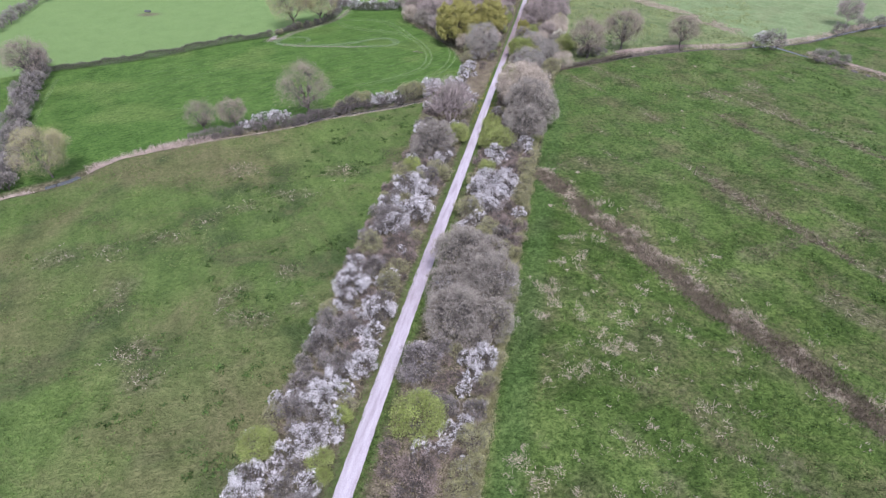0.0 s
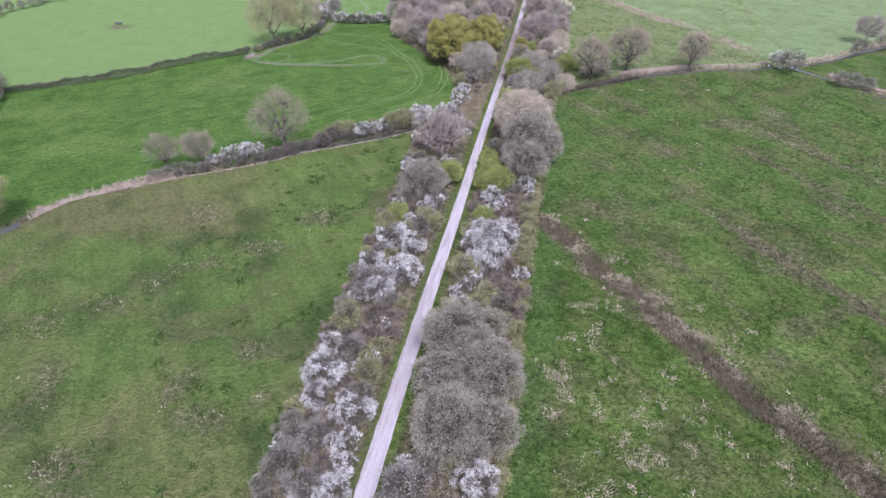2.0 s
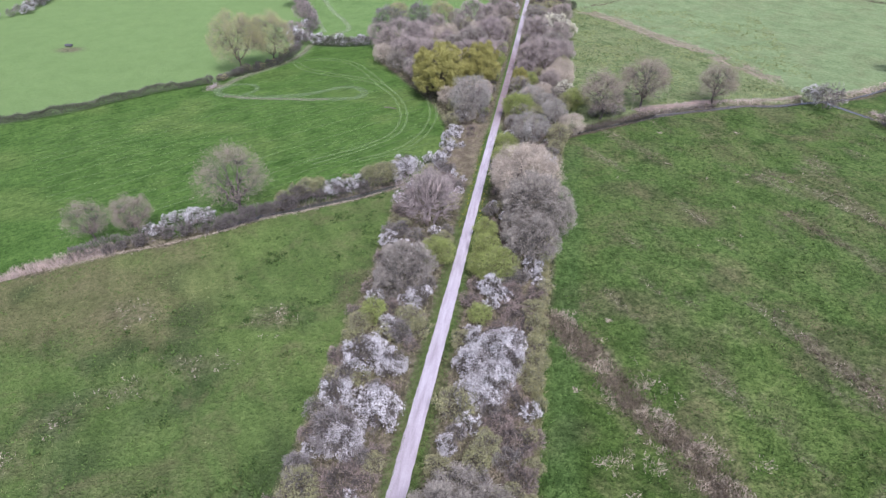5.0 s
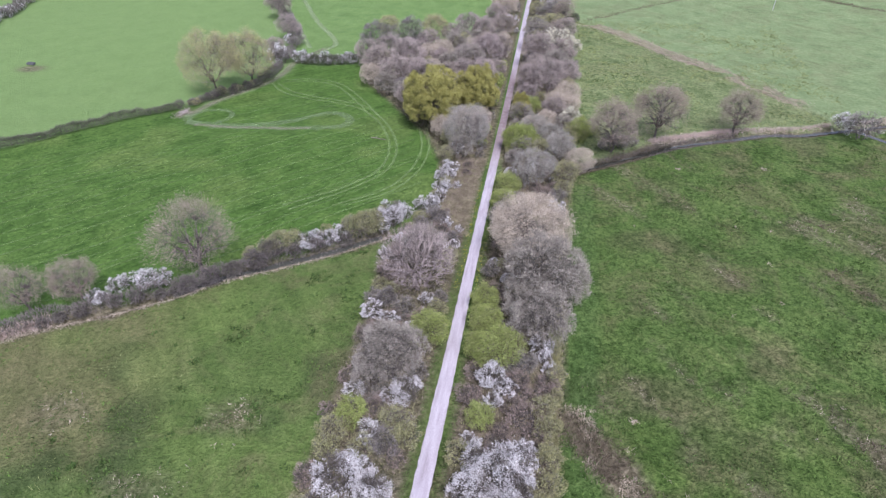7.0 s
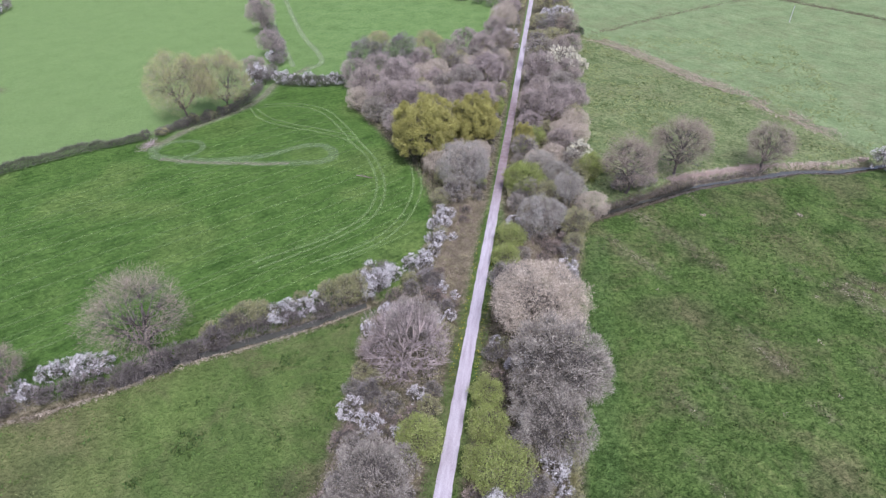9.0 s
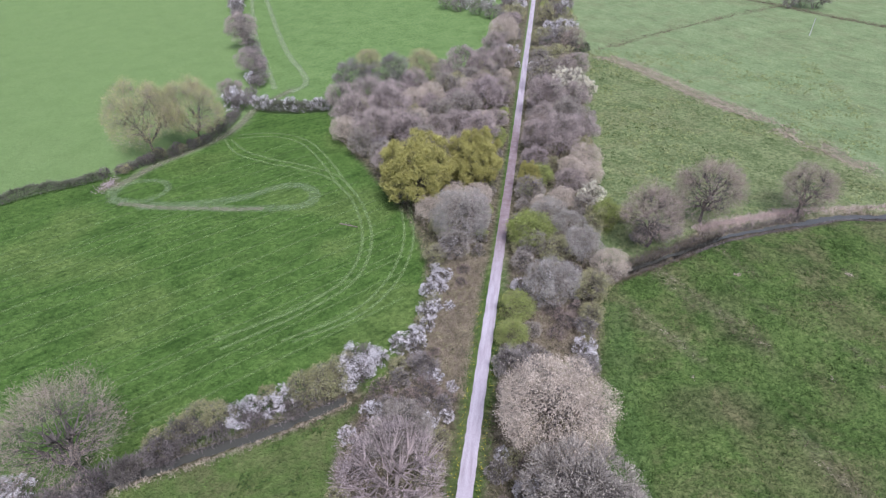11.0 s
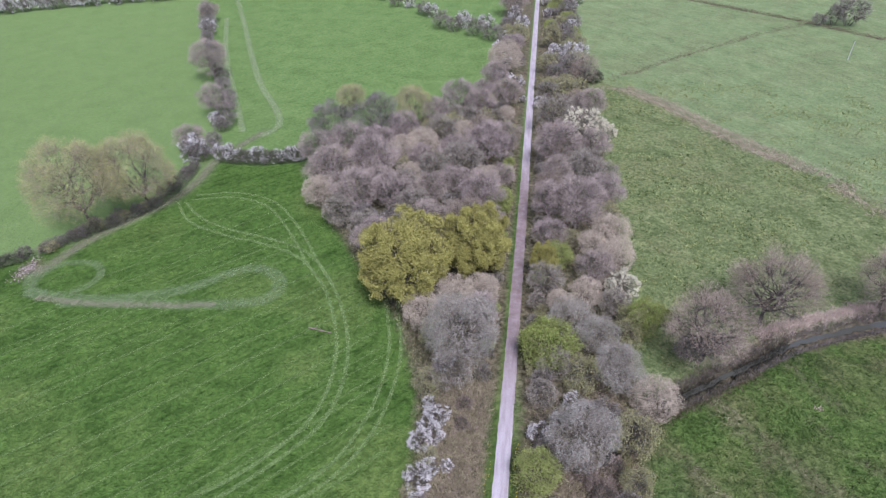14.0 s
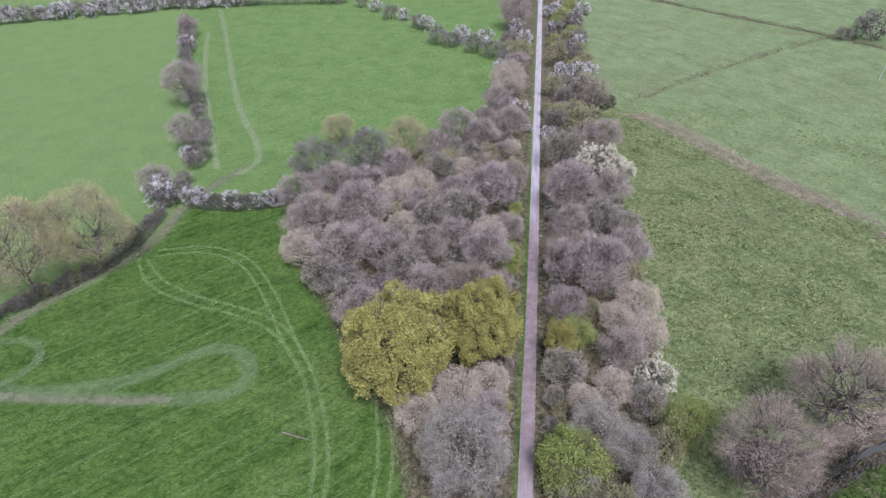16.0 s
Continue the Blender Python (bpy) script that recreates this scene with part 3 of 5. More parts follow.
def blades(p, d, length, width, rs):
    """One slim tapered piece at each point, along its direction."""
    d = d / np.maximum(np.linalg.norm(d, axis=1), 1e-6)[:, None]
    s = np.cross(d, rs.normal(size=d.shape))
    s /= np.maximum(np.linalg.norm(s, axis=1), 1e-6)[:, None]
    h = 0.5 * width[:, None] * s
    v = np.stack([p - h, p + h, p + d * length[:, None]], 1).reshape(-1, 3)
    return v, np.arange(len(v)).reshape(-1, 3)


def flakes(p, size, rs):
    """A small leaf or petal tuft at each point."""
    u = rs.normal(size=p.shape)
    u /= np.linalg.norm(u, axis=1)[:, None]
    w = np.cross(u, rs.normal(size=p.shape))
    w /= np.linalg.norm(w, axis=1)[:, None]
    s = size[:, None]
    v = np.stack([p - u * s * 0.6, p + u * s * 0.45 + w * s * 0.5, p + u * s * 0.45 - w * s * 0.5], 1).reshape(-1, 3)
    return v, np.arange(len(v)).reshape(-1, 3)


def mesh_of(name, chunks, mat):
    vs, fs, o = [], [], 0
    for v, f in chunks:
        vs.append(v)
        fs += (f + o).tolist()
        o += len(v)
    me = bpy.data.meshes.new(name)
    me.from_pydata(np.concatenate(vs).tolist(), [], fs)
    me.materials.append(mat)
    return me


def grow(seed, r, h, trunk, mats, twigs, twig_len, twig_w, leaves=0, leaf_size=0.15, share=1.0, up=0.5, clear=0.12, stems=1, tips=120, lumps=9, inner=0.35, lobes=14, lobe_r=0.36, loose=0.12, clump=14, reach=(0.35, 0.85), limb=1.0, core=0.2, rugged=0.12, wild=0.14, deep=0.0):
    """The meshes of one plant: trunk with limbs, crown of twigs, and leaves or blossom. Base at the origin."""
    rs = np.random.default_rng(seed)
    zlow = clear * h
    rz, zc = 0.5 * (h - zlow), 0.5 * (h + zlow)
    p3, _ = crown_points(r, tips, (r, rz, zc), lumps, inner, -0.75, rs)
    k2, k1 = max(10, tips // 5), max(5, tips // 22)
    centre = np.array((0, 0, zlow + 0.25 * rz))
    p2 = centre + (p3[rs.choice(len(p3), k2, replace=False)] - centre) * rs.uniform(0.55, 0.75, (k2, 1))
    p1 = centre + (p2[rs.choice(k2, k1, replace=False)] - centre) * rs.uniform(0.4, 0.6, (k1, 1))
    seg = []
    if stems == 1:
        fork = np.array((rs.uniform(-0.1, 0.1) * r, rs.uniform(-0.1, 0.1) * r, max(zlow, 0.18 * h)))
        seg.append((np.array((0, 0, -0.15)), 0.5 * fork + np.array((0.04 * r, 0, 0)), trunk * 1.35, trunk))
        seg.append((0.5 * fork + np.array((0.04 * r, 0, 0)), fork, trunk, trunk * 0.85))
        roots = [(fork, trunk * 0.8)]
    else:
        roots = []
        for k in range(stems):
            a = 2 * math.pi * (k + rs.random()) / stems
            foot = np.array((math.cos(a) * 0.12 * r, math.sin(a) * 0.12 * r, -0.1))
            head = np.array((math.cos(a) * 0.3 * r, math.sin(a) * 0.3 * r, max(zlow, 0.22 * h)))
            seg.append((foot, head, trunk, trunk * 0.75))
            roots.append((head, trunk * 0.7))
    rp = np.array([q for q, _ in roots])

    def bent(a, b, ra, rb):
        m = 0.5 * (a + b) + rs.normal(size=3) * 0.09 * np.linalg.norm(b - a) + np.array((0, 0, -0.05 * np.linalg.norm(b - a)))
        seg.append((a, m, ra, 0.5 * (ra + rb)))
        seg.append((m, b, 0.5 * (ra + rb), rb))
    for q in p1:
        j = int(np.argmin(np.linalg.norm(rp - q, axis=1)))
        bent(rp[j], q, roots[j][1] * 0.8, trunk * 0.42)
    for q in p2:
        j = int(np.argmin(np.linalg.norm(p1 - q, axis=1)))
        bent(p1[j], q, trunk * 0.40, trunk * 0.17 * limb)
    for q in p3:
        j = int(np.argmin(np.linalg.norm(p2 - q, axis=1)))
        seg.append((p2[j], q, trunk * 0.16 * limb, trunk * 0.04 * limb))
    # the crown gathers in rounded lobes, each with its own spray of twigs
    mid = np.array((0, 0, zc))
    g = (np.arange(lobes) + 0.5) / lobes
    turn = 2.39996 * np.arange(lobes) + rs.uniform(0, 6.28)
    hz = 1 - 1.6 * g
    flat = np.sqrt(np.maximum(0, 1 - hz * hz))
    dl = np.column_stack([np.cos(turn) * flat, np.sin(turn) * flat, hz]) + rs.normal(size=(lobes, 3)) * wild
    dl /= np.linalg.norm(dl, axis=1)[:, None]
    lc = mid + dl * np.array((r, r, rz)) * (1 - lobe_r * rs.uniform(0.75, 1.3, (lobes, 1))) * (1.0 + 0.4 * rugged - rugged * rs.random((lobes, 1)) ** 0.7 * 1.4)
    lr = lobe_r * r * rs.uniform(0.75, 1.3, lobes)

    def on_lobes(n, lo, hi, which):
        w = lr[which] ** 2
        li = which[rs.choice(len(which), n, p=w / w.sum())]
        d = rs.normal(size=(n, 3)) + 0.9 * dl[li] + np.array((0, 0, 0.35))
        d /= np.linalg.norm(d, axis=1)[:, None]
        q = lc[li] + d * (lr[li] * rs.uniform(lo, hi, n))[:, None]
        q[:, 2] = np.maximum(q[:, 2], 0.04 * h)
        return q, d
    pos, way = on_lobes(twigs, *reach, np.arange(lobes))
    way = way + np.array((0, 0, 0.4 * up)) + rs.normal(size=(twigs, 3)) * 0.4
    tl = twig_len * rs.uniform(0.5, 1.2, twigs)
    chunks = [blades(pos, way, tl, twig_w * rs.uniform(0.7, 1.3, twigs), rs)]
    # inner wood that closes the crown; dark bark colour paints shade into its gaps
    ni = int(core * twigs)
    pin, din = crown_points(r, ni, (0.72 * r, 0.8 * rz, zc), lumps, 0.5, -0.9, rs)
    wood = blades(pin, din + rs.normal(size=din.shape) * 0.8, twig_len * 1.3 * np.ones(len(pin)), twig_w * 1.7 * np.ones(len(pin)), rs)
    out = {"trunk": mesh_of("trunk", [tubes(seg)], mats[0]), "inner_wood": mesh_of("inner_wood", [wood], mats[3] if len(mats) > 3 else M["bark"]), "crown": mesh_of("crown", chunks, mats[1])}
    if leaves:
        good = np.where(rs.random(lobes) < share)[0]
        good = good if len(good) else np.arange(lobes)
        seeds, _ = on_lobes(max(12, leaves // clump), 0.75, 1.12, good)
        q = seeds[rs.integers(0, len(seeds), leaves)] + rs.normal(size=(leaves, 3)) * loose
        if deep:
            # leaves further in, on the inner sprays
            nd = int(deep * leaves)
            qd, _ = crown_points(r, nd, (0.78 * r, 0.8 * rz, zc), lumps, 0.3, -0.8, rs)
            q[:len(qd)] = qd
        q[:, 2] = np.maximum(q[:, 2], 0.05 * h)
        out["foliage"] = mesh_of("foliage", [flakes(q, leaf_size * rs.uniform(0.6, 1.35, leaves), rs)], mats[2])
    return out


# kind: name, category, label, leaf part's name, nominal (r, h), builder
KINDS = {}


def kind(code, name, category, label, leaf_name, r, h, variants, **k):
    full = [grow(1000 * len(KINDS) + v, r, h, **k) for v in range(variants)]
    light = full
    if code in "WGOBRQLT":
        # small and distant plants carry fewer, broader twigs
        few = dict(k, twigs=int(0.45 * k["twigs"]), leaves=int(0.42 * k["leaves"]), twig_w=1.45 * k["twig_w"], leaf_size=1.45 * k["leaf_size"], tips=max(30, int(0.6 * k["tips"])))
        light = [grow(1000 * len(KINDS) + 500 + v, r, h, **few) for v in range(4)]
    KINDS[code] = (name, category, label, leaf_name, r, h, full, light)


kind("W", "blackthorn_shrub", "shrub", "blackthorn shrub in white blossom", "blossom", 2.2, 3.6, 6, trunk=0.07, mats=(M["bark"], M["twig_dark"], M["petal_white"]), twigs=1300, twig_len=0.42, twig_w=0.034, leaves=4600, leaf_size=0.09, share=0.78, stems=4, tips=60, lumps=8, clear=0.03, lobes=22, lobe_r=0.30, loose=0.14, clump=16, wild=0.34, core=0.5)
kind("G", "hawthorn_shrub", "shrub", "round hawthorn with fresh green leaves", "foliage", 2.4, 4.0, 5, trunk=0.08, mats=(M["bark"], M["leaf_olive"], M["leaf_green"]), twigs=900, twig_len=0.4, twig_w=0.06, leaves=10000, leaf_size=0.1, stems=3, tips=90, lumps=10, clear=0.03, inner=0.25, lobes=26, lobe_r=0.31, loose=0.2, clump=6, deep=0.2, core=0.4)
kind("O", "hawthorn_shrub", "shrub", "scrubby shrub in olive-green leaf", "foliage", 2.2, 3.5, 5, trunk=0.07, mats=(M["bark"], M["twig_grey"], M["leaf_olive"]), twigs=700, twig_len=0.42, twig_w=0.042, leaves=3600, leaf_size=0.11, stems=3, tips=70, lumps=8, clear=0.03, lobes=18, lobe_r=0.35, loose=0.16, clump=3, wild=0.3, core=0.4)
kind("B", "bare_shrub", "shrub", "leafless grey-brown twiggy shrub", "bud_spray", 2.3, 3.6, 6, trunk=0.07, mats=(M["bark"], M["twig_grey"], M["catkin_grey"]), twigs=1650, twig_len=0.45, twig_w=0.042, leaves=900, leaf_size=0.08, stems=4, tips=55, lumps=8, clear=0.03, lobes=18, lobe_r=0.35, loose=0.12, clump=3, wild=0.3, core=0.4)
kind("R", "bramble_thicket", "shrub", "low reddish-brown bramble thicket", "foliage", 2.2, 1.5, 5, trunk=0.03, mats=(M["bramble"], M["bramble"], M["bramble"]), twigs=1100, twig_len=0.5, twig_w=0.042, leaves=350, leaf_size=0.13, stems=5, tips=40, lumps=10, clear=0.02, up=0.1, lobes=16, lobe_r=0.32, loose=0.2, clump=6, wild=0.3, core=0.4)
kind("L", "willow_tree", "tree", "leafless grey willow, dense round crown", "catkin_spray", 4.6, 8.8, 6, trunk=0.17, mats=(M["bark"], M["twig_willow"], M["catkin_grey"]), twigs=8600, twig_len=0.48, twig_w=0.046, leaves=5000, leaf_size=0.085, stems=3, tips=140, lumps=14, clear=0.05, inner=0.28, up=0.6, lobes=46, lobe_r=0.25, loose=0.12, clump=3, limb=0.7)
kind("T", "willow_tree", "tree", "goat willow with tan catkins", "catkin_spray", 4.6, 8.4, 5, trunk=0.16, mats=(M["bark"], M["twig_tan"], M["catkin"], M["twig_tan"]), twigs=9000, twig_len=0.38, twig_w=0.04, leaves=32000, leaf_size=0.066, stems=3, tips=200, lumps=14, clear=0.05, inner=0.28, up=0.6, lobes=80, lobe_r=0.22, loose=0.10, clump=4, deep=0.3, limb=0.7)
kind("P", "bare_tree", "tree", "leafless tree with purplish-brown twigs", "bud_spray", 5.0, 9.5, 6, trunk=0.20, mats=(M["bark_limb"], M["twig_purple"], M["twig_purple"]), twigs=7600, twig_len=0.62, twig_w=0.036, leaves=900, leaf_size=0.09, stems=1, tips=170, lumps=12, clear=0.08, inner=0.4, up=0.8, lobes=42, lobe_r=0.28, loose=0.15, clump=3, reach=(0.25, 0.9), limb=1.4, core=0.16, rugged=0.18, wild=0.28)
kind("V", "bare_tree", "tree", "leafless tree with upswept pinkish-brown limbs", "bud_spray", 5.0, 9.5, 2, trunk=0.17, mats=(M["bark_limb"], M["twig_purple"], M["twig_purple"]), twigs=5200, twig_len=0.6, twig_w=0.03, leaves=600, leaf_size=0.08, stems=6, tips=260, lumps=12, clear=0.05, inner=0.5, up=1.4, lobes=40, lobe_r=0.26, loose=0.15, clump=3, reach=(0.3, 1.0), limb=2.4, core=0.06, rugged=0.15, wild=0.2)
kind("A", "willow_tree", "tree", "grey willow covered with silvery catkins", "catkin_spray", 4.6, 8.4, 4, trunk=0.16, mats=(M["bark"], M["twig_willow"], M["catkin_silver"], M["twig_willow"]), twigs=5600, twig_len=0.4, twig_w=0.04, leaves=17000, leaf_size=0.064, stems=3, tips=180, lumps=14, clear=0.05, inner=0.28, up=0.6, lobes=60, lobe_r=0.22, loose=0.13, clump=4, limb=0.7, core=0.3)
kind("K", "oak_tree", "tree", "leafless oak with twisted limbs", "bud_spray", 6.5, 13.0, 3, trunk=0.30, mats=(M["bark"], M["twig_oak"], M["twig_oak"]), twigs=13000, twig_len=0.75, twig_w=0.03, leaves=2400, leaf_size=0.085, stems=1, tips=330, lumps=12, clear=0.10, inner=0.5, up=0.5, lobes=60, lobe_r=0.29, loose=0.2, clump=3, reach=(0.2, 1.0), limb=1.0, core=0.05, rugged=0.2, wild=0.28)
kind("N", "bare_tree", "tree", "leafless open-crowned grey tree", "bud_spray", 6.0, 12.0, 3, trunk=0.27, mats=(M["bark"], M["twig_oak"], M["twig_oak"]), twigs=8500, twig_len=0.75, twig_w=0.023, leaves=2200, leaf_size=0.075, stems=1, tips=330, lumps=12, clear=0.10, inner=0.5, up=0.8, lobes=54, lobe_r=0.31, loose=0.25, clump=3, reach=(0.15, 1.05), limb=0.55, core=0.05, rugged=0.24, wild=0.28)
kind("Q", "thorn_shrub", "shrub", "dark leafless thorn shrub", "bud_spray", 2.2, 3.2, 4, trunk=0.07, mats=(M["bark"], M["twig_dark"], M["twig_dark"]), twigs=1700, twig_len=0.48, twig_w=0.045, leaves=250, leaf_size=0.09, stems=4, tips=55, lumps=8, clear=0.03, lobes=18, lobe_r=0.36, loose=0.13, clump=4, wild=0.3, core=0.4)
kind("H", "field_tree", "tree", "hedgerow tree with tan opening buds", "bud_spray", 7.0, 14.5, 3, trunk=0.24, mats=(M["bark"], M["twig_oak"], M["bud_haze"]), twigs=13000, twig_len=0.8, twig_w=0.026, leaves=24000, leaf_size=0.10, stems=1, tips=220, lumps=12, clear=0.07, inner=0.5, up=0.6, lobes=60, lobe_r=0.29, loose=0.22, clump=3, reach=(0.2, 1.0), limb=0.95, core=0.05, rugged=0.2, wild=0.28)
kind("C", "flowering_tree", "tree", "flowering tree in cream blossom", "blossom", 4.2, 7.6, 3, trunk=0.14, mats=(M["bark"], M["twig_willow"], M["petal_cream"]), twigs=2600, twig_len=0.5, twig_w=0.045, leaves=9000, leaf_size=0.14, share=0.75, stems=2, tips=120, lumps=12, clear=0.05, lobes=32, lobe_r=0.28, loose=0.13, clump=24)
kind("D", "dark_tree", "tree", "dark leafless tree with some ivy", "ivy", 6.0, 12.0, 2, trunk=0.26, mats=(M["bark"], M["twig_grey"], M["leaf_ivy"]), twigs=9000, twig_len=0.75, twig_w=0.034, leaves=700, leaf_size=0.18, share=0.2, stems=2, tips=170, lumps=10, clear=0.10, inner=0.5, lobes=42, lobe_r=0.28, loose=0.2, limb=0.7, wild=0.28)
kind("Y", "young_oak_tree", "tree", "broad oak in yellow-green new leaf", "foliage", 7.0, 13.4, 2, trunk=0.34, mats=(M["bark"], M["leaf_yellow"], M["leaf_yellow"]), twigs=3000, twig_len=0.5, twig_w=0.06, leaves=84000, leaf_size=0.165, stems=1, tips=420, lumps=26, clear=0.05, inner=0.22, lobes=120, lobe_r=0.16, loose=0.2, clump=24, core=0.5, deep=0.1, rugged=0.32)
kind("S", "dark_shrub", "shrub", "low dark evergreen bush", "foliage", 2.4, 2.9, 1, trunk=0.07, mats=(M["bark"], M["twig_dark"], M["leaf_ivy"]), twigs=1200, twig_len=0.5, twig_w=0.05, leaves=1800, leaf_size=0.2, stems=3, tips=60, lumps=8, clear=0.03, lobes=12, lobe_r=0.36, loose=0.15)

planted, grown = [0], []


def plant(code, where, spots):
    """Plants of one kind at (x, y, crown radius, height)."""
    name, category, label, leaf_name, r0, h0, full, light = KINDS[code]
    for x, y, r, h in spots:
        k = planted[0]
        planted[0] += 1
        rs = random.Random(k * 17 + 3)
        choice = light if y > 215 or abs(x) > 60 or r < 0.82 * r0 else full
        meshes = choice[rs.randrange(len(choice))]
        ob = new(name)
        z = float(land_height(np.array([x]), np.array([y]))[0])
        size = "small " if r < 0.75 * r0 else ("large " if r > 1.35 * r0 else "")
        grow_by = 1.2 if code == "G" else 1.08
        r, h = grow_by * r, 1.05 * h
        ob.matrix_world = pose(x, y, z - 0.05, 0, 0, rs.uniform(0, 360)) @ Matrix.Diagonal((r / r0, r / r0, h / h0, 1))
        tagged(ob, size + label + " " + where, category, category + "s " + where)
        grown.append((x, y, r))
        for key, me in meshes.items():
            part = new(leaf_name if key == "foliage" else key, me)
            part.parent = ob
            if key in ("foliage", "inner_wood"):
                tagged(part, kind="stuff")


plant("W", "beside the gravel path", [(-12.3, 28.9, 1.2, 1.9), (-8.6, 30.8, 1.6, 2.5), (-11.1, 31, 2, 3.1), (-4, 31.6, 1.7, 2.7), (-13.8, 36.6, 1.1, 1.8), (-6.1, 36.8, 2.3, 3.6), (13.1, 38.1, 0.9, 1.5), (-4, 38.8, 1.6, 2.5), (10.1, 39.8, 1, 1.5), (-4.6, 41.4, 1.5, 2.3), (10.5, 41.7, 1.4, 2.3), (-13, 42.4, 1.3, 2), (-7.5, 42.9, 2.4, 3.8), (-4.9, 45.3, 1.7, 2.7), (-6.1, 47.7, 1.9, 3.1), (11, 48.7, 1.1, 1.8), (-3.6, 49.8, 2, 3.3), (11.8, 51, 1.5, 2.5), (-3.7, 53.8, 1.5, 2.4), (12.8, 54.4, 2.1, 3.3), (-5.8, 56.2, 1.3, 2), (-4.3, 60.4, 2.4, 3.9)])
plant("W", "beside the gravel path", [(-10.3, 62.3, 2, 3.2), (-10.7, 65.7, 2.8, 4.4), (-12.1, 71.6, 1.9, 3.1), (-11.8, 82.9, 1.3, 2), (-8.1, 83.8, 2.5, 4.1), (-4.9, 88.5, 3, 4.9), (6.5, 89.4, 1.6, 2.6), (-11.2, 90.7, 2.2, 3.6), (6.4, 93.2, 2.1, 3.8), (8.8, 94.4, 2.2, 4.2), (9.8, 97, 2.2, 4.0), (-5.5, 97, 2.3, 3.7), (-9.5, 97.7, 2.9, 4.7), (5.6, 98, 2.4, 4.8), (8.2, 100.6, 2.6, 5.2), (6.2, 102.2, 2.3, 4.6), (10.8, 99.6, 2.2, 4.2), (10.4, 102.8, 2.5, 4.6), (8.0, 97.2, 2.0, 3.8), (-8, 104.5, 1.7, 2.7), (-11.8, 110.7, 1.5, 2.4), (-6.7, 110.7, 1.4, 2.2), (-4.6, 111.5, 2.1, 3.4), (8.3, 114.5, 1.5, 2.4), (6.3, 115.6, 2.1, 3.4), (12.7, 122.6, 1.8, 2.9), (-13.4, 126.1, 1.8, 2.8)])
plant("W", "beside the gravel path", [(-3.6, 146.3, 1, 1.6), (-16.8, 150.5, 2.7, 4.3), (-3.6, 151.1, 0.9, 1.4), (-6.2, 152, 1.3, 2.1), (-16.7, 152.7, 2.7, 4.3), (-14.6, 154.2, 1.4, 2.3), (-10, 157.8, 1.6, 2.8), (-12.3, 157.2, 1.7, 2.9), (14.9, 158.5, 1.3, 2.1), (-10.4, 160, 1.4, 2.3), (14.3, 160.4, 1.7, 2.8), (-9.2, 162.2, 1.3, 2.2), (-9.6, 164.6, 1.7, 3), (-8.4, 166.4, 1.2, 2), (-6.5, 167, 0.9, 1.5), (-10.2, 169.4, 1.5, 2.7), (-8.6, 170.6, 1.3, 2.3), (-9.8, 172, 1.4, 2.4), (-8.6, 173.6, 1.5, 2.6), (-10, 175.4, 1.1, 1.9), (4.4, 172.7, 1.5, 2.5), (-9.2, 182.5, 1.4, 2.5), (-8.6, 184, 1.0, 1.7)])
plant("W", "beside the gravel path", [(9.6, 260.7, 2.2, 3.6), (2.9, 276.1, 1.9, 3.1), (-1.9, 279.3, 0.9, 2.1), (-10, 296, 1.9, 3), (11, 313.1, 3.6, 5.8), (7.9, 317.4, 2.7, 4.3), (14.9, 318, 2.7, 4.3), (-18.2, 347.7, 2.9, 4.7), (-5.1, 349.3, 2.7, 4.4), (-8.1, 362, 2.9, 4.6), (5.2, 381.4, 3.5, 5.6), (16.2, 386, 3.1, 4.9)])
plant("W", "along the field ditch", [(-57.7, 122.1, 1.3, 2.1), (-57.5, 125.5, 1.5, 2.4), (-55.5, 126.5, 1.7, 2.7), (-53.1, 127.4, 1.9, 3), (-50.9, 128.3, 1.7, 2.7), (-30.2, 141.8, 1.9, 3.3), (-28.9, 143.2, 1.6, 3), (-26.8, 143.8, 1.5, 2.8), (-25.2, 145.4, 1.8, 3.2), (-59.6, 122.6, 1.3, 2)])
plant("W", "in the field hedge", [(-76.6, 237.8, 3.3, 5.4), (-79.6, 243, 2.4, 4), (-80.2, 256.4, 2.2, 3.5), (-121, 333, 3, 4.8), (-27.1, 348.4, 3.5, 5.7), (-41.2, 361, 3.1, 5), (-52.5, 374.7, 2.7, 4.2), (-66.6, 386, 2.8, 4.4)])
plant("W", "on the stream bank", [(82.2, 207.2, 2.7, 4.8)])
plant("G", "beside the gravel path", [(-3, 33.1, 1, 1.7), (-4, 34.8, 1.5, 2.5), (-12, 35, 2.1, 3.5), (-3.6, 41.6, 1.3, 2.2), (6.4, 42.3, 3, 5), (-5.2, 46.3, 0.9, 1.6), (-11, 107, 1.9, 3.2), (5.5, 109.2, 1.7, 2.9), (6.7, 120.1, 3, 5.1), (4.1, 120.8, 2.1, 3.6), (-3.8, 122.9, 2.6, 4.5), (14.9, 126.1, 1, 1.7), (4.3, 126.2, 2.3, 3.9), (3.7, 131, 2.1, 3.6), (3.7, 161.3, 2.1, 3.6), (4.1, 167, 2.4, 4.1), (5.1, 186.2, 3.5, 5.9), (5.2, 188, 2.8, 4.8), (6.8, 208.3, 2.3, 4), (-4.1, 226.1, 2.4, 4)])
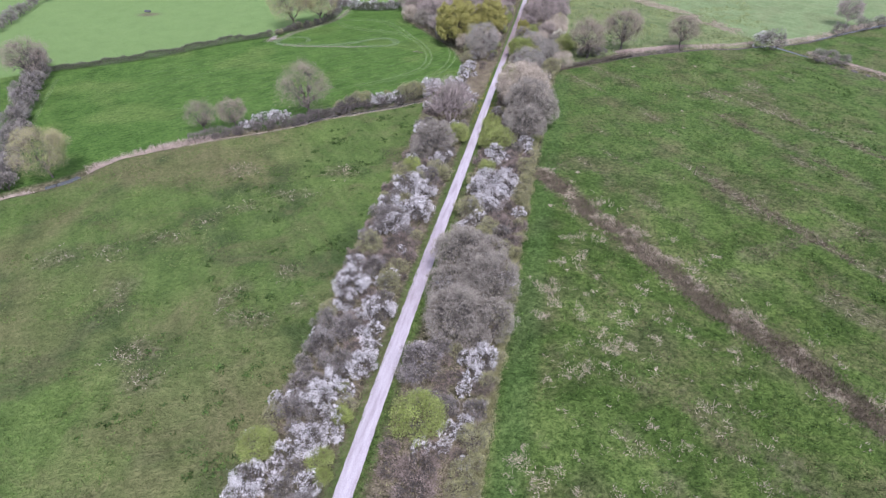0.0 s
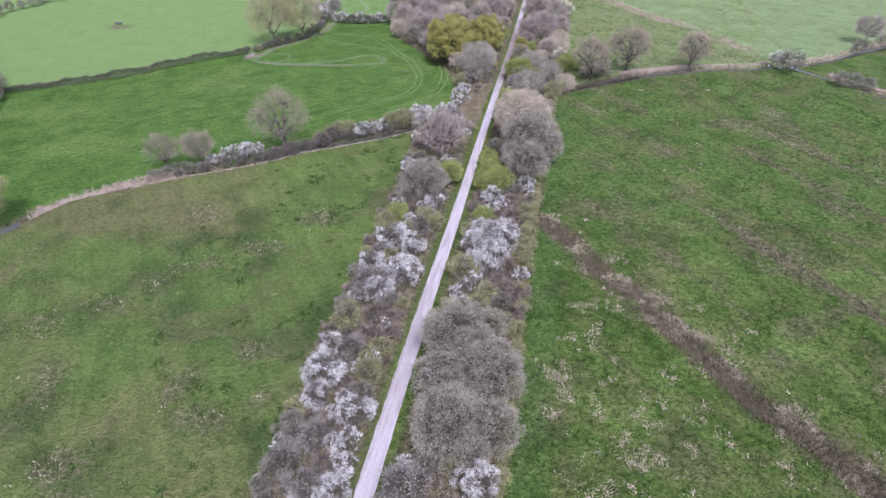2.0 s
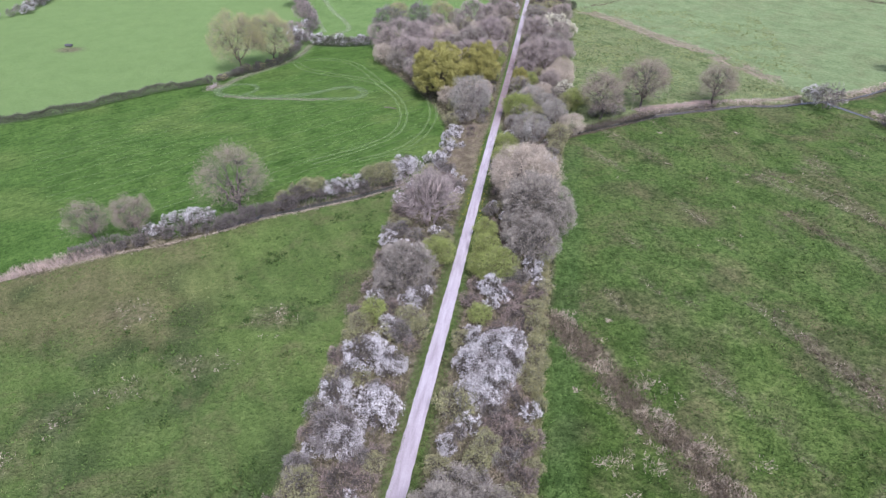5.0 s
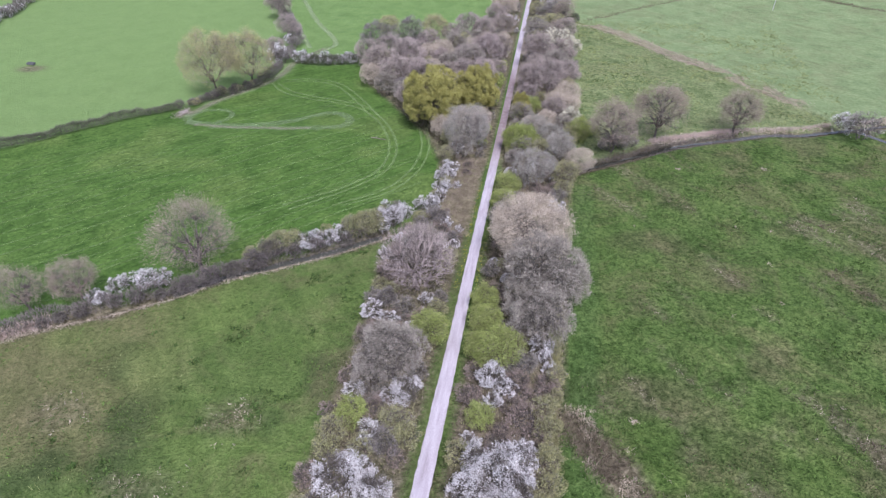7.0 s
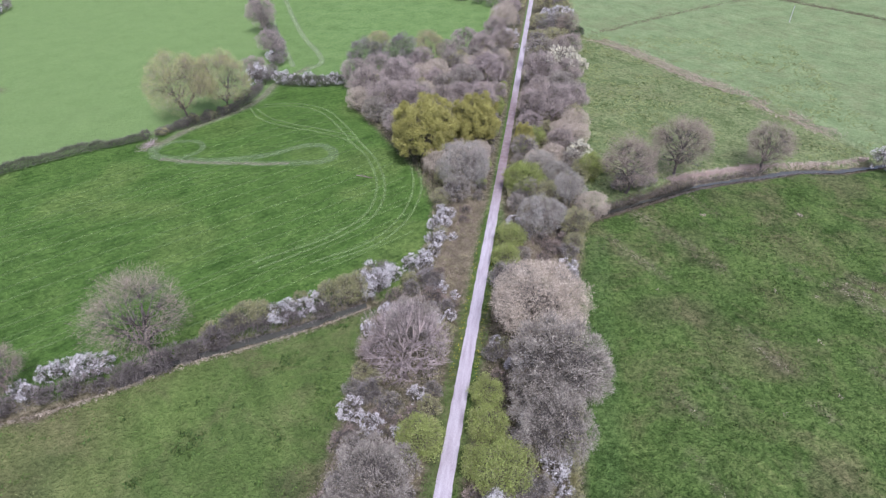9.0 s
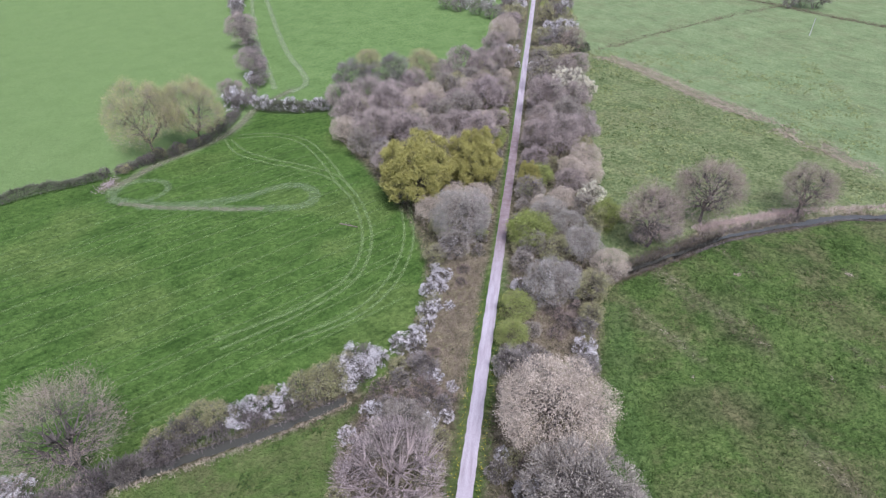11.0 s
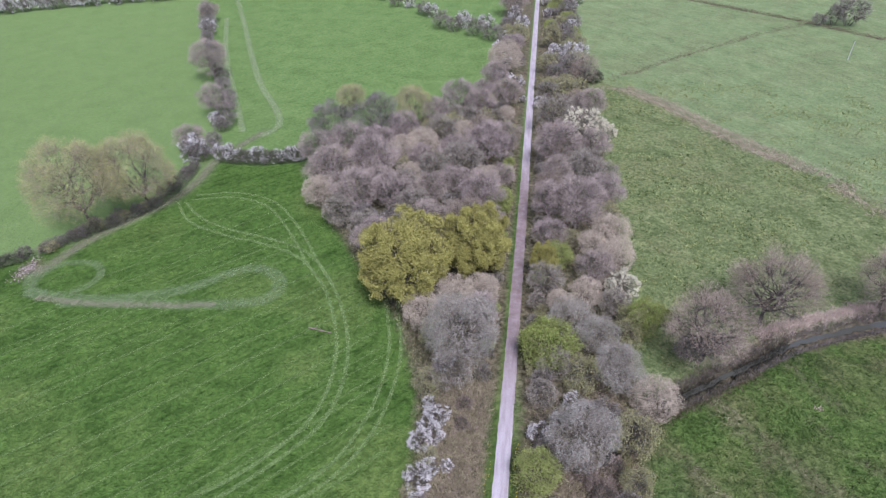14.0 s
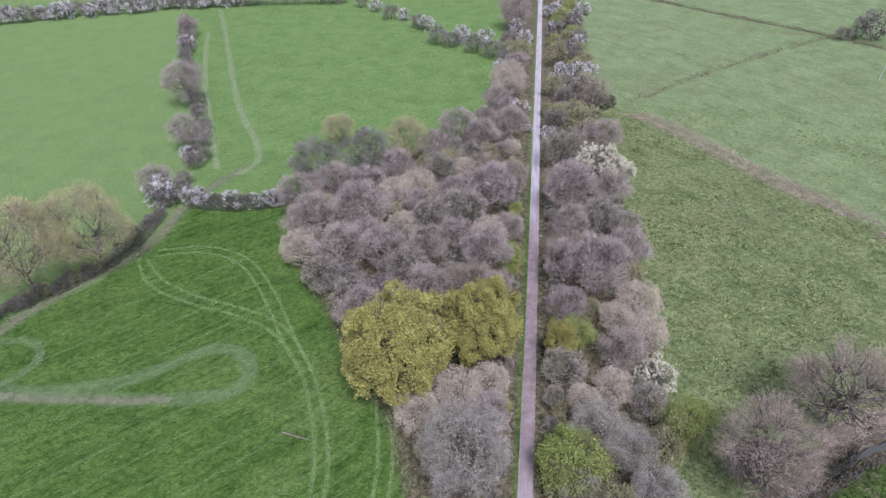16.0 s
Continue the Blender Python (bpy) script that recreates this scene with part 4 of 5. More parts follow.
plant("B", "beside the gravel path", [(-6.7, 30.4, 1.4, 2.3), (-6.4, 32.9, 1.5, 2.3), (-8.8, 38.4, 1.4, 2.3), (-9.8, 41, 2.2, 3.5), (13.1, 45.3, 1.8, 2.9), (-10.9, 47.1, 1.6, 2.5), (-6.7, 49.5, 2.4, 3.8), (2.8, 49.5, 1.7, 3), (4.7, 50.9, 3.3, 5.2), (-10.6, 52, 2.4, 3.9), (6.1, 55.5, 2, 3.1), (-11.6, 56.7, 2.2, 3.6), (-8.6, 71.2, 2.1, 3.4), (-6.1, 82.2, 1.9, 3), (-9.4, 84.6, 3.2, 5.1), (8.8, 118.1, 1.4, 2.3), (10.6, 119.1, 1.9, 3), (-4.4, 147.5, 1.5, 2.3), (-10.8, 150.8, 1.7, 2.7), (-8, 153.1, 2.2, 3.5), (3.7, 155.2, 2.6, 4.1), (5.2, 156.9, 1.8, 2.9)])
plant("B", "beside the gravel path", [(6.2, 159.5, 1.2, 1.9), (4.9, 281, 3.4, 5.4), (12.4, 297.6, 4.8, 7.7), (-11.2, 327.8, 2.5, 4), (9.9, 332.4, 4.3, 6.9), (-15.2, 333.7, 3.7, 5.9), (-10.2, 343.7, 3.4, 5.5), (12.1, 366.7, 4.1, 6.6)])
plant("Q", "along the field ditch", [(-64.3, 116.2, 1.2, 2), (-62.5, 117.8, 1.2, 2), (-59.7, 119.4, 1.4, 2.3), (-55.7, 122.2, 1.3, 2), (-52.8, 123.9, 1.5, 2.4), (-49.6, 125.3, 1.3, 2.1), (-47.5, 126.8, 1.5, 2.4), (-45.8, 127.7, 1.9, 3), (-42.8, 129.8, 2.1, 3.3), (-40.2, 132.5, 1.9, 3.1), (-37.3, 135.4, 2.2, 3.5), (-35.4, 138.2, 2.2, 3.5), (-31.7, 139.4, 1.6, 2.6), (-28.3, 141.7, 1.6, 2.6), (-23.8, 144.2, 1.7, 2.7)])
plant("B", "in the field hedge", [(-96.5, 85, 2.7, 4.3), (-100.9, 91.3, 3.1, 4.9), (-112.8, 104.6, 2.8, 4.5), (-122.2, 116.6, 3, 4.8), (-131.8, 129.4, 3.9, 6.2), (-136.1, 138.1, 3.4, 5.4), (-21.3, 338.8, 3.8, 6), (-29.4, 343.3, 3.5, 5.6), (-34.8, 346.7, 3.9, 6.3), (101.7, 361.3, 2.8, 4.5), (112.3, 362.7, 6, 9.6), (107.7, 363.6, 4, 6.5), (-45.1, 365, 3.2, 5.1), (-58.3, 375.4, 3.5, 5.7), (-74.2, 392.6, 3.3, 5.3)])
plant("B", "on the stream bank", [(102.1, 192.8, 2.4, 3.8), (98.8, 193.4, 2.4, 3.9), (95.8, 194, 2.4, 3.9), (85.3, 204, 4, 6.4), (112.4, 227.2, 2.7, 4.4), (120.5, 230.2, 2.8, 4.4), (127, 233.7, 2.8, 4.4)])
plant("O", "beside the gravel path", [(12.6, 34.2, 1.3, 2.1), (14.1, 34.9, 1.5, 2.5), (12.8, 36.8, 1.5, 2.3), (13.4, 41.1, 1.9, 3.1), (-12.5, 59.9, 1.6, 2.5), (-4.6, 67.5, 2, 3.3), (-10.9, 77.1, 2.4, 3.9), (4.5, 91.7, 2.6, 4.2), (13.8, 97.6, 1.8, 2.9), (13.6, 100.9, 1.7, 2.7), (-8.2, 102.5, 1.6, 2.6), (14.2, 104.6, 1.7, 2.8), (-3.1, 104.8, 1.8, 2.9), (-4.9, 106.3, 2.3, 3.6), (13.7, 108.6, 1.5, 2.5), (-20.1, 148.5, 2.8, 4.4), (-19.2, 151.7, 2.1, 3.3), (-11.7, 153.2, 1.4, 2.3), (15.6, 167.4, 1.9, 3), (16, 173.5, 2.9, 4.6), (-10.7, 177.9, 2, 3.5), (-9, 167.9, 1.2, 2), (-11.2, 187.2, 2.2, 3.8), (-10.2, 162.8, 1.1, 1.8), (18.2, 193.8, 2.8, 4.4)])
plant("O", "beside the gravel path", [(4.8, 302.8, 3.2, 5.8), (5.6, 328.3, 3.6, 6.6), (-6, 329.3, 3.8, 6.6), (10.9, 280.1, 4.1, 6.6), (2.5, 289.7, 1.5, 3.3)])
plant("O", "along the field ditch", [(-38.8, 136.8, 1.6, 2.6), (-36.6, 138.6, 1.7, 3.1), (-34.6, 140.4, 2.2, 4), (-32.2, 141.2, 2, 3.8), (-27.6, 145.4, 1.5, 2.8), (-23.2, 146.9, 2.3, 4.3), (-21.2, 148.6, 2.2, 4)])
plant("R", "beside the gravel path", [(7.9, 33.3, 2.6, 2.1), (4.5, 35.7, 1.7, 1.3), (7.9, 36.1, 2.7, 2.1), (3.6, 38.7, 1.5, 1.2), (9.3, 38.9, 1.7, 1.4), (8.2, 47.5, 1.5, 1.2), (-6.6, 58.8, 1.9, 1.5), (-6.5, 74.2, 2.5, 2), (-6.9, 79.2, 2.6, 2.1), (13.7, 82.9, 2.2, 1.8), (12.6, 87.9, 2.6, 2.1), (14.7, 88.9, 1.7, 1.4), (10.3, 89.8, 2.2, 1.7), (11.4, 93.6, 2.8, 2.2), (-3.9, 102.1, 1.5, 1.2), (13.8, 103.5, 1.7, 1.3), (12.1, 107.5, 1.8, 1.5), (8.5, 108.3, 1.4, 1.1), (11.2, 110.1, 2.5, 2), (10.6, 113.9, 1.7, 1.3), (13.2, 114.3, 1.8, 1.4), (-8.2, 155.6, 1.1, 0.9)])
plant("R", "beside the gravel path", [(-7.2, 157.3, 0.9, 0.8), (10.3, 163.5, 1.5, 1.2), (11.8, 166.1, 2, 1.6), (9.7, 168.5, 1.8, 1.4), (-5.5, 173.4, 1.1, 0.9), (-5.5, 176.6, 1.3, 1.1)])
plant("L", "beside the gravel path", [(11.2, 56.7, 2.4, 4.6), (7.9, 59.2, 4.5, 8.6), (13.4, 59.9, 3.7, 7), (12, 67.6, 4.6, 8.7), (6.1, 73.6, 4.9, 9.2), (-7.7, 115, 4.5, 8.5), (-9.8, 119.2, 3.1, 5.6), (-5.4, 118.8, 2.6, 4.8), (-9.8, 111.6, 2.6, 4.6), (5.3, 66.4, 3.6, 6.8), (9.6, 71.2, 3.9, 7.4), (6.4, 79, 3.2, 5.8), (10.6, 77.6, 3, 5.4), (10, 62.8, 3.4, 6.4), (12.5, 125.3, 4.6, 8.7), (10.7, 129.1, 4.3, 8.1), (12.5, 133.5, 6.4, 12.2), (15.7, 134.3, 4, 7.6), (6.7, 162.8, 1.5, 2.9), (4.6, 178.2, 2.1, 4), (-7.7, 179.8, 3.1, 5.8), (6.1, 183.2, 2.5, 4.8), (14.5, 185.2, 2.5, 4.8), (4.8, 200.6, 3.1, 5.8), (-12.9, 217.8, 3, 5.6), (-20.6, 218.9, 3.8, 7.1), (-19.4, 234.5, 3.6, 6.8)])
plant("L", "beside the gravel path", [(-13.1, 235.2, 4.8, 9.2), (16.8, 235.7, 3.1, 5.9), (11.8, 236.6, 3.9, 7.5), (13.1, 240.1, 3.6, 6.9), (-19.7, 251, 4, 7.7), (-13.9, 259, 3.5, 6.6), (6.2, 261.7, 4.9, 9.4), (-18.9, 263.3, 2.8, 5.4)])
plant("V", "beside the gravel path", [(-7.7, 134.3, 6.2, 11.0)])
plant("A", "beside the gravel path", [(9.2, 171.1, 4.3, 7.9), (-6.9, 185.2, 5.3, 10.6), (14.6, 182.4, 3.5, 6.8), (8.6, 190.8, 3.6, 7.0), (12.3, 189.2, 3.0, 5.8)])
plant("P", "beside the gravel path", [(12.6, 204.2, 3.4, 6.5), (10.4, 220.3, 5.6, 10.6), (5.5, 222.3, 4.2, 8.2), (-7.9, 223.9, 4.6, 8.7), (-17.9, 225.8, 3.6, 6.8), (15.7, 227.2, 4.2, 8), (-4.5, 233.2, 3.1, 5.9), (-8.4, 243.1, 5.3, 10.1), (6.8, 244.9, 5.3, 10), (14.7, 247.5, 4.2, 8), (-4.6, 248.6, 3.4, 8), (-18.5, 271, 4.8, 9.1), (-6.1, 276, 4.1, 7.8), (-10.3, 287, 4.4, 8.3), (-9.5, 366, 6.2, 11.8)])
plant("P", "in the wood", [(-32.6, 220.5, 5, 9.5), (-25.1, 222.1, 4.4, 8.4), (-40.3, 228.8, 5.2, 9.8), (-31.7, 232.6, 5.8, 10.9)])
plant("P", "in the field hedge", [(-78.4, 240.6, 3.8, 7.2), (-82.6, 261.8, 4.5, 8.6), (-96.4, 287, 6.2, 11.8), (-127.6, 347, 4.1, 7.9)])
plant("P", "on the stream bank", [(116.9, 235.9, 4.8, 9.1)])
plant("T", "beside the gravel path", [(9.8, 144.5, 6.9, 12.4), (19.2, 179.8, 3.2, 5.8), (11.1, 198.5, 2.7, 4.9), (16.4, 208.5, 3.3, 5.9), (16.3, 215.5, 3.5, 6.2), (-8.2, 301.4, 5.3, 9.6)])
plant("L", "beside the gravel path", [(-8.4, 140.6, 4.0, 7.6)])
plant("L", "in the wood", [(-28.3, 211.7, 3.2, 5.8), (-34.2, 215.5, 3.5, 6.4)])
plant("P", "in the wood", [(-45.5, 237.5, 4.6, 8.8), (-39.5, 241.5, 4.8, 9), (-28.5, 250, 4.6, 8.6), (-33.5, 244, 4.2, 8), (-22.8, 262, 4, 7.6), (-12.5, 268.5, 4.2, 7.8)])
plant("T", "in the wood", [(-27.2, 240.7, 3.8, 6.8), (-23.3, 244.3, 3.9, 7)])
plant("N", "along the field ditch", [(-68.5, 118.6, 4.2, 8.5), (-45.6, 132.3, 7, 13.9)])
plant("K", "on the stream bank", [(26.4, 188.6, 6.1, 12.1), (37.4, 197.6, 6.4, 12.9)])
plant("H", "along the field ditch", [(-90.4, 91.4, 5.9, 11.8)])
plant("K", "along the field ditch", [(-62.1, 122.5, 3.9, 7.6)])
plant("K", "on the stream bank", [(56.7, 203.6, 5.2, 10.4)])
plant("H", "in the wood", [(-29, 261.9, 4.8, 10.2), (-46.3, 266.5, 4, 8.4)])
plant("H", "in the field hedge", [(-83.2, 209.9, 8.2, 17.2), (-76.4, 216.7, 7.4, 15.5)])
plant("C", "beside the gravel path", [(16.9, 200.9, 2.7, 4.9), (17.3, 255.5, 3.3, 6), (13.1, 256.6, 4.7, 8.5)])
plant("Y", "beside the gravel path", [(-17.8, 197.9, 7.3, 13.9), (-6.8, 203.8, 5.4, 12.6), (4.4, 205.2, 2.2, 6.4)])
plant("D", "in the wood", [(-45.1, 246.7, 5.9, 11.7), (-35.7, 252.4, 5.8, 11.6)])
plant("K", "in the field hedge", [(-144.1, 145.6, 6.6, 12.6)])
plant("S", "beside the gravel path", [(18.6, 296.9, 2.4, 2.9)])

plant("B", "on the stream bank", [(28.6, 190.8, 2.4, 3.4), (25.2, 189.6, 2.0, 3.0), (31.4, 192.2, 1.8, 2.4)])
plant("G", "on the stream bank", [(19.2, 193.8, 2.3, 5.2), (22.2, 196.5, 1.6, 2.6)])


# ---- hedges, reeds and undergrowth ----
def along(line, spacing, jitter, rs):
    p = smooth_line(line, spacing)
    return p + rs.normal(size=p.shape) * jitter


def row_of_shrubs(code, where, line, spacing, r, h, seed, jitter=0.5):
    rs = np.random.default_rng(seed)
    plant(code, where, [(float(x), float(y), float(r * rs.uniform(0.75, 1.3)), float(h * rs.uniform(0.75, 1.25))) for x, y in along(line, spacing, jitter, rs)])


def clipped_hedge(line, width, height, mat, label, seed, per_metre=400):
    """A trimmed field hedge: short twigs over a rounded box section, with a row of stems inside."""
    rs = np.random.default_rng(seed)
    p = smooth_line(line, 0.25)
    n = int(len(p) * 0.25 * per_metre)
    i = rs.integers(0, len(p) - 1, n)
    d = p[i + 1] - p[i]
    d /= np.hypot(d[:, 0], d[:, 1])[:, None]
    side = np.stack([d[:, 1], -d[:, 0]], 1)
    a = rs.uniform(-0.2, math.pi + 0.2, n)
    sx, sz = np.cos(a), np.sin(a)
    k = 1 / np.maximum(np.abs(sx), np.abs(sz)) ** 0.7 * rs.uniform(0.6, 1.0, n)
    hh = height * (0.55 + 0.9 * value_noise(p[i, 0], p[i, 1], 2.2, seed))
    q = p[i] + side * (0.5 * width * sx * k)[:, None]
    z = land_height(q[:, 0], q[:, 1]) + np.clip(0.35 * hh + 0.62 * hh * sz * k, 0.02, None)
    pos = np.column_stack([q, z])
    way = np.column_stack([side * sx[:, None], np.abs(sz) + 0.3]) + rs.normal(size=(n, 3)) * 0.6
    hedge = new("hedge")
    hedge.location = (0, 0, 0)
    tagged(hedge, label, "hedge", "field hedges")
    crown = new("crown", mesh_of("crown", [blades(pos, way, rs.uniform(0.3, 0.85, n), rs.uniform(0.06, 0.12, n), rs)], mat))
    crown.parent = hedge
    st = smooth_line(line, 1.2)
    gz = land_height(st[:, 0], st[:, 1])
    seg = [(np.array((x, y, z - 0.1)), np.array((x + rs.uniform(-.2, .2), y + rs.uniform(-.2, .2), z + 0.8 * height)), 0.06, 0.03) for (x, y), z in zip(st, gz)]
    stems = new("rootstock", mesh_of("rootstock", [tubes(seg)], M["bark"]))
    stems.parent = hedge
    tagged(stems, kind="stuff")


clipped_hedge([(-148, 151.5), (-128, 162), (-114, 173), (-101, 187.6), (-91.5, 195.6), (-88.6, 197.6)], 1.9, 1.8, M["twig_hedge"], "long clipped dark hawthorn hedge without leaves", 71, 330)
clipped_hedge([(-84.6, 202), (-80.5, 207.5), (-75.5, 214.5), (-73, 222), (-73.5, 233)], 1.3, 1.4, M["twig_hedge"], "overgrown dark hedge beside the farm track", 72, 150)
clipped_hedge([(-69.5, 237.5), (-62, 236.8), (-54, 238.5), (-49, 242)], 2.4, 2.4, M["twig_hedge"], "dark hedge below a row of white blossom", 73, 420)
clipped_hedge([(-70, 113.6), (-63, 118.8), (-55, 122.8), (-48, 127.8), (-41, 133.8), (-32.5, 138.8), (-24, 144.3), (-17, 150)], 1.8, 1.8, M["twig_dark"], "dark ditch-side hedge of bare thorn", 74, 140)
row_of_shrubs("Q", "beside the farm track", [(-88, 198.4), (-80.5, 208.5), (-75.8, 216), (-74, 224), (-74.5, 234)], 2.4, 1.5, 2.3, 86, 0.4)
row_of_shrubs("O", "beside the farm track", [(-86, 201), (-79, 211), (-75, 220)], 4.5, 1.4, 2.1, 87, 0.5)
row_of_shrubs("W", "on the far hedge", [(-70, 238), (-62, 237.4), (-54, 239), (-50, 241)], 2.3, 1.7, 3.4, 75, 0.3)
row_of_shrubs("B", "in the far hedge", [(-74, 236), (-80, 266), (-92.5, 283), (-110, 312), (-139, 365)], 5.5, 2.6, 4.2, 76)
row_of_shrubs("W", "in the far hedge", [(-228, 350), (-186, 369), (-159, 383), (-126, 391)], 6.0, 3.4, 5.6, 77, 0.8)
row_of_shrubs("B", "in the far hedge", [(-226, 353), (-186, 372), (-159, 386), (-126, 393), (-80, 398)], 5.0, 3.6, 6.2, 78, 0.8)
row_of_shrubs("B", "in the far hedge", [(-201, 190), (-212, 215), (-221, 236), (-208, 262), (-216, 285), (-226, 312)], 5.5, 2.8, 4.0, 79, 0.6)
row_of_shrubs("W", "in the far hedge", [(-208, 262), (-214, 280), (-222, 300)], 6.5, 2.4, 3.6, 80, 0.6)
row_of_shrubs("B", "beside the gravel path", [(-7.5, 395), (-7.5, 440)], 5.0, 3.4, 5.4, 81, 1.2)
row_of_shrubs("W", "beside the gravel path", [(9, 395), (9, 440)], 5.0, 3.2, 5.0, 82, 1.5)
row_of_shrubs("B", "in the boundary hedge", [(-97, 84), (-115, 108), (-131, 128), (-141, 146)], 4.0, 3.0, 4.8, 83, 0.8)
row_of_shrubs("B", "in the boundary hedge", [(-143, 146), (-150, 156), (-160, 166)], 4.0, 2.8, 4.4, 84, 0.8)


def infill(n, side, y0, y1, choices, near, seed):
    """Further shrubs where the belts beside the path still gape."""
    rs = random.Random(seed)
    for _ in range(n):
        y = rs.uniform(y0, y1)
        lo, hi = (float(edge_left(y)) + 0.8, -3.4) if side < 0 else (3.4, float(edge_right(y)) - 1.2)
        x = rs.uniform(lo, hi)
        code, r, h = choices[rs.randrange(len(choices))]
        k = rs.uniform(0.75, 1.25)
        if abs(x) - 1.1 * r * k < 1.4 or (-8.5 < x < 0 and 150 < y < 181) or (5 < x < 13 and 29 < y < 38) or (8 < x < 14 and 157 < y < 169):
            continue
        if all(math.hypot(x - a, y - b) > near * (c + r * k) for a, b, c in grown):
            plant(code, "beside the gravel path", [(round(x, 1), round(y, 1), r * k, h * k)])


SCRUB = [("B", 1.7, 2.6), ("B", 1.9, 3.0), ("O", 1.6, 2.4), ("R", 1.9, 1.4), ("R", 1.6, 1.2), ("W", 1.3, 2.2)]
infill(900, -1, 24, 150, SCRUB, 0.58, 301)
infill(900, 1, 24, 178, SCRUB, 0.58, 302)
WOOD = [("P", 4.2, 8.2), ("P", 3.4, 6.6), ("L", 3.8, 7.0), ("L", 3.0, 5.6), ("T", 2.8, 5.2), ("B", 2.6, 4.4), ("O", 2.6, 4.4), ("D", 3.6, 7.0), ("N", 3.8, 8.0)]
infill(900, -1, 190, 276, WOOD, 0.62, 303)
infill(700, 1, 180, 300, WOOD, 0.68, 304)
infill(500, -1, 268, 345, [("B", 2.8, 4.6), ("P", 3.6, 6.6), ("W", 2.2, 3.6), ("O", 2.4, 4)], 0.8, 305)
infill(500, 1, 300, 420, [("B", 3.0, 5.0), ("O", 2.8, 4.6), ("W", 2.4, 4.0), ("G", 2.8, 4.8)], 0.85, 306)
for near_side in (-1, 1):
    rs = random.Random(310 + near_side)
    for _ in range(120):
        y, r = rs.uniform(181, 256), rs.uniform(1.0, 1.7)
        x = near_side * (1.75 + 1.1 * r + rs.uniform(0, 1.2))
        if all(math.hypot(x - a, y - b) > 0.5 * (c + r) for a, b, c in grown):
            plant(rs.choice("BBOLG"), "beside the gravel path", [(round(x, 1), round(y, 1), r, 1.9 * r)])
row_of_shrubs("O", "at the field edge", [(14.6, 30), (14.7, 100), (15.2, 132)], 4.2, 1.2, 1.9, 307, 0.3)


def stuff(name, label, category, pos, way, length, width, mat, seed):
    rs = np.random.default_rng(seed)
    ob = new(name, mesh_of(name, [blades(pos, way, length, width, rs)], mat))
    return tagged(ob, label, category, kind="stuff")


def scatter_line(line, half, per_metre, rs):
    p = smooth_line(line, 0.2)
    n = int(len(p) * 0.2 * per_metre)
    i = rs.integers(0, len(p) - 1, n)
    return p[i] + rs.normal(size=(n, 2)) * half * 0.5


def tufts(name, label, xy, height, width, mat, seed, blades_each=6, lean=0.5, spread=0.16, category="grass"):
    rs = np.random.default_rng(seed)
    n = len(xy)
    p = np.repeat(xy, blades_each, axis=0) + rs.normal(size=(n * blades_each, 2)) * spread
    z = land_height(p[:, 0], p[:, 1]) - 0.02
    way = np.column_stack([rs.normal(size=(len(p), 2)) * lean, np.ones(len(p))])
    return stuff(name, label, category, np.column_stack([p, z]), way, height * rs.uniform(0.5, 1.4, len(p)), width * rs.uniform(0.6, 1.4, len(p)), mat, seed + 1)


def patchy(q, size, seed, cut):
    return q[value_noise(q[:, 0], q[:, 1], size, seed) > cut]


rs0 = np.random.default_rng(90)
tufts("reed_bed", "pale tan reeds lining the field ditch", np.concatenate([scatter_line([(-84.9, 96.5), (-82.2, 103), (-74, 110), (-64, 117.4)], 1.1, 30, rs0), scatter_line([(-104, 75), (-96, 81.4), (-91, 85.4)], 0.7, 14, rs0)]), 0.9, 0.07, M["reed"], 91, 5, 0.35, 0.2, "reeds")
tufts("reed_bed", "bleached grass fringe along the ditch edge", scatter_line([(-70, 109.6), (-63, 115.4), (-55, 119.4), (-48, 124.2), (-41, 130.2), (-32.5, 135.4), (-24, 141), (-17, 147)], 0.7, 14, rs0), 0.45, 0.06, M["tuft_dead"], 93, 4, 0.5, 0.2, "grass")
tufts("reed_bed", "pinkish-tan dead reeds on the stream bank", np.concatenate([scatter_line([(36.5, 195.2), (42, 198.2), (50, 201.8), (57.5, 204.4)], 1.3, 70, rs0), scatter_line([(57, 204.2), (64, 206.6), (74, 208.2), (82, 211.8)], 0.8, 20, rs0), scatter_line([(88, 213.4), (100, 218.2), (114, 230.2), (130, 242.2)], 1.0, 20, rs0), scatter_line([(96, 203), (105, 192), (112, 184)], 1.0, 18, rs0)]), 0.55, 0.07, M["reed"], 95, 5, 0.6, 0.24, "reeds")
tufts("dead_rushes", "dark dead rushes fringing the stream", np.concatenate([scatter_line([(15, 176.6), (26, 185.6), (34, 191), (41, 196.2)], 1.3, 30, rs0), scatter_line([(19, 177), (27, 182.6), (35, 188)], 0.9, 14, rs0)]), 0.6, 0.07, M["rush"], 97, 5, 0.5, 0.2, "rushes")
tufts("dead_rushes", "brown dead rushes filling the field ditch", np.concatenate([patchy(scatter_line(DITCH_RIGHT[:-1], 2.4, 110, rs0), 3.0, 401, 0.36), patchy(scatter_line(FURROW_A, 1.6, 16, rs0), 3.5, 402, 0.42), patchy(scatter_line(FURROW_B, 1.6, 10, rs0), 3.5, 403, 0.45), patchy(scatter_line(FURROW_C, 1.6, 10, rs0), 3.5, 404, 0.45), scatter_line(FURROW_D, 2.2, 6, rs0)]), 0.5, 0.07, M["rush"], 99, 5, 0.6, 0.22, "rushes")
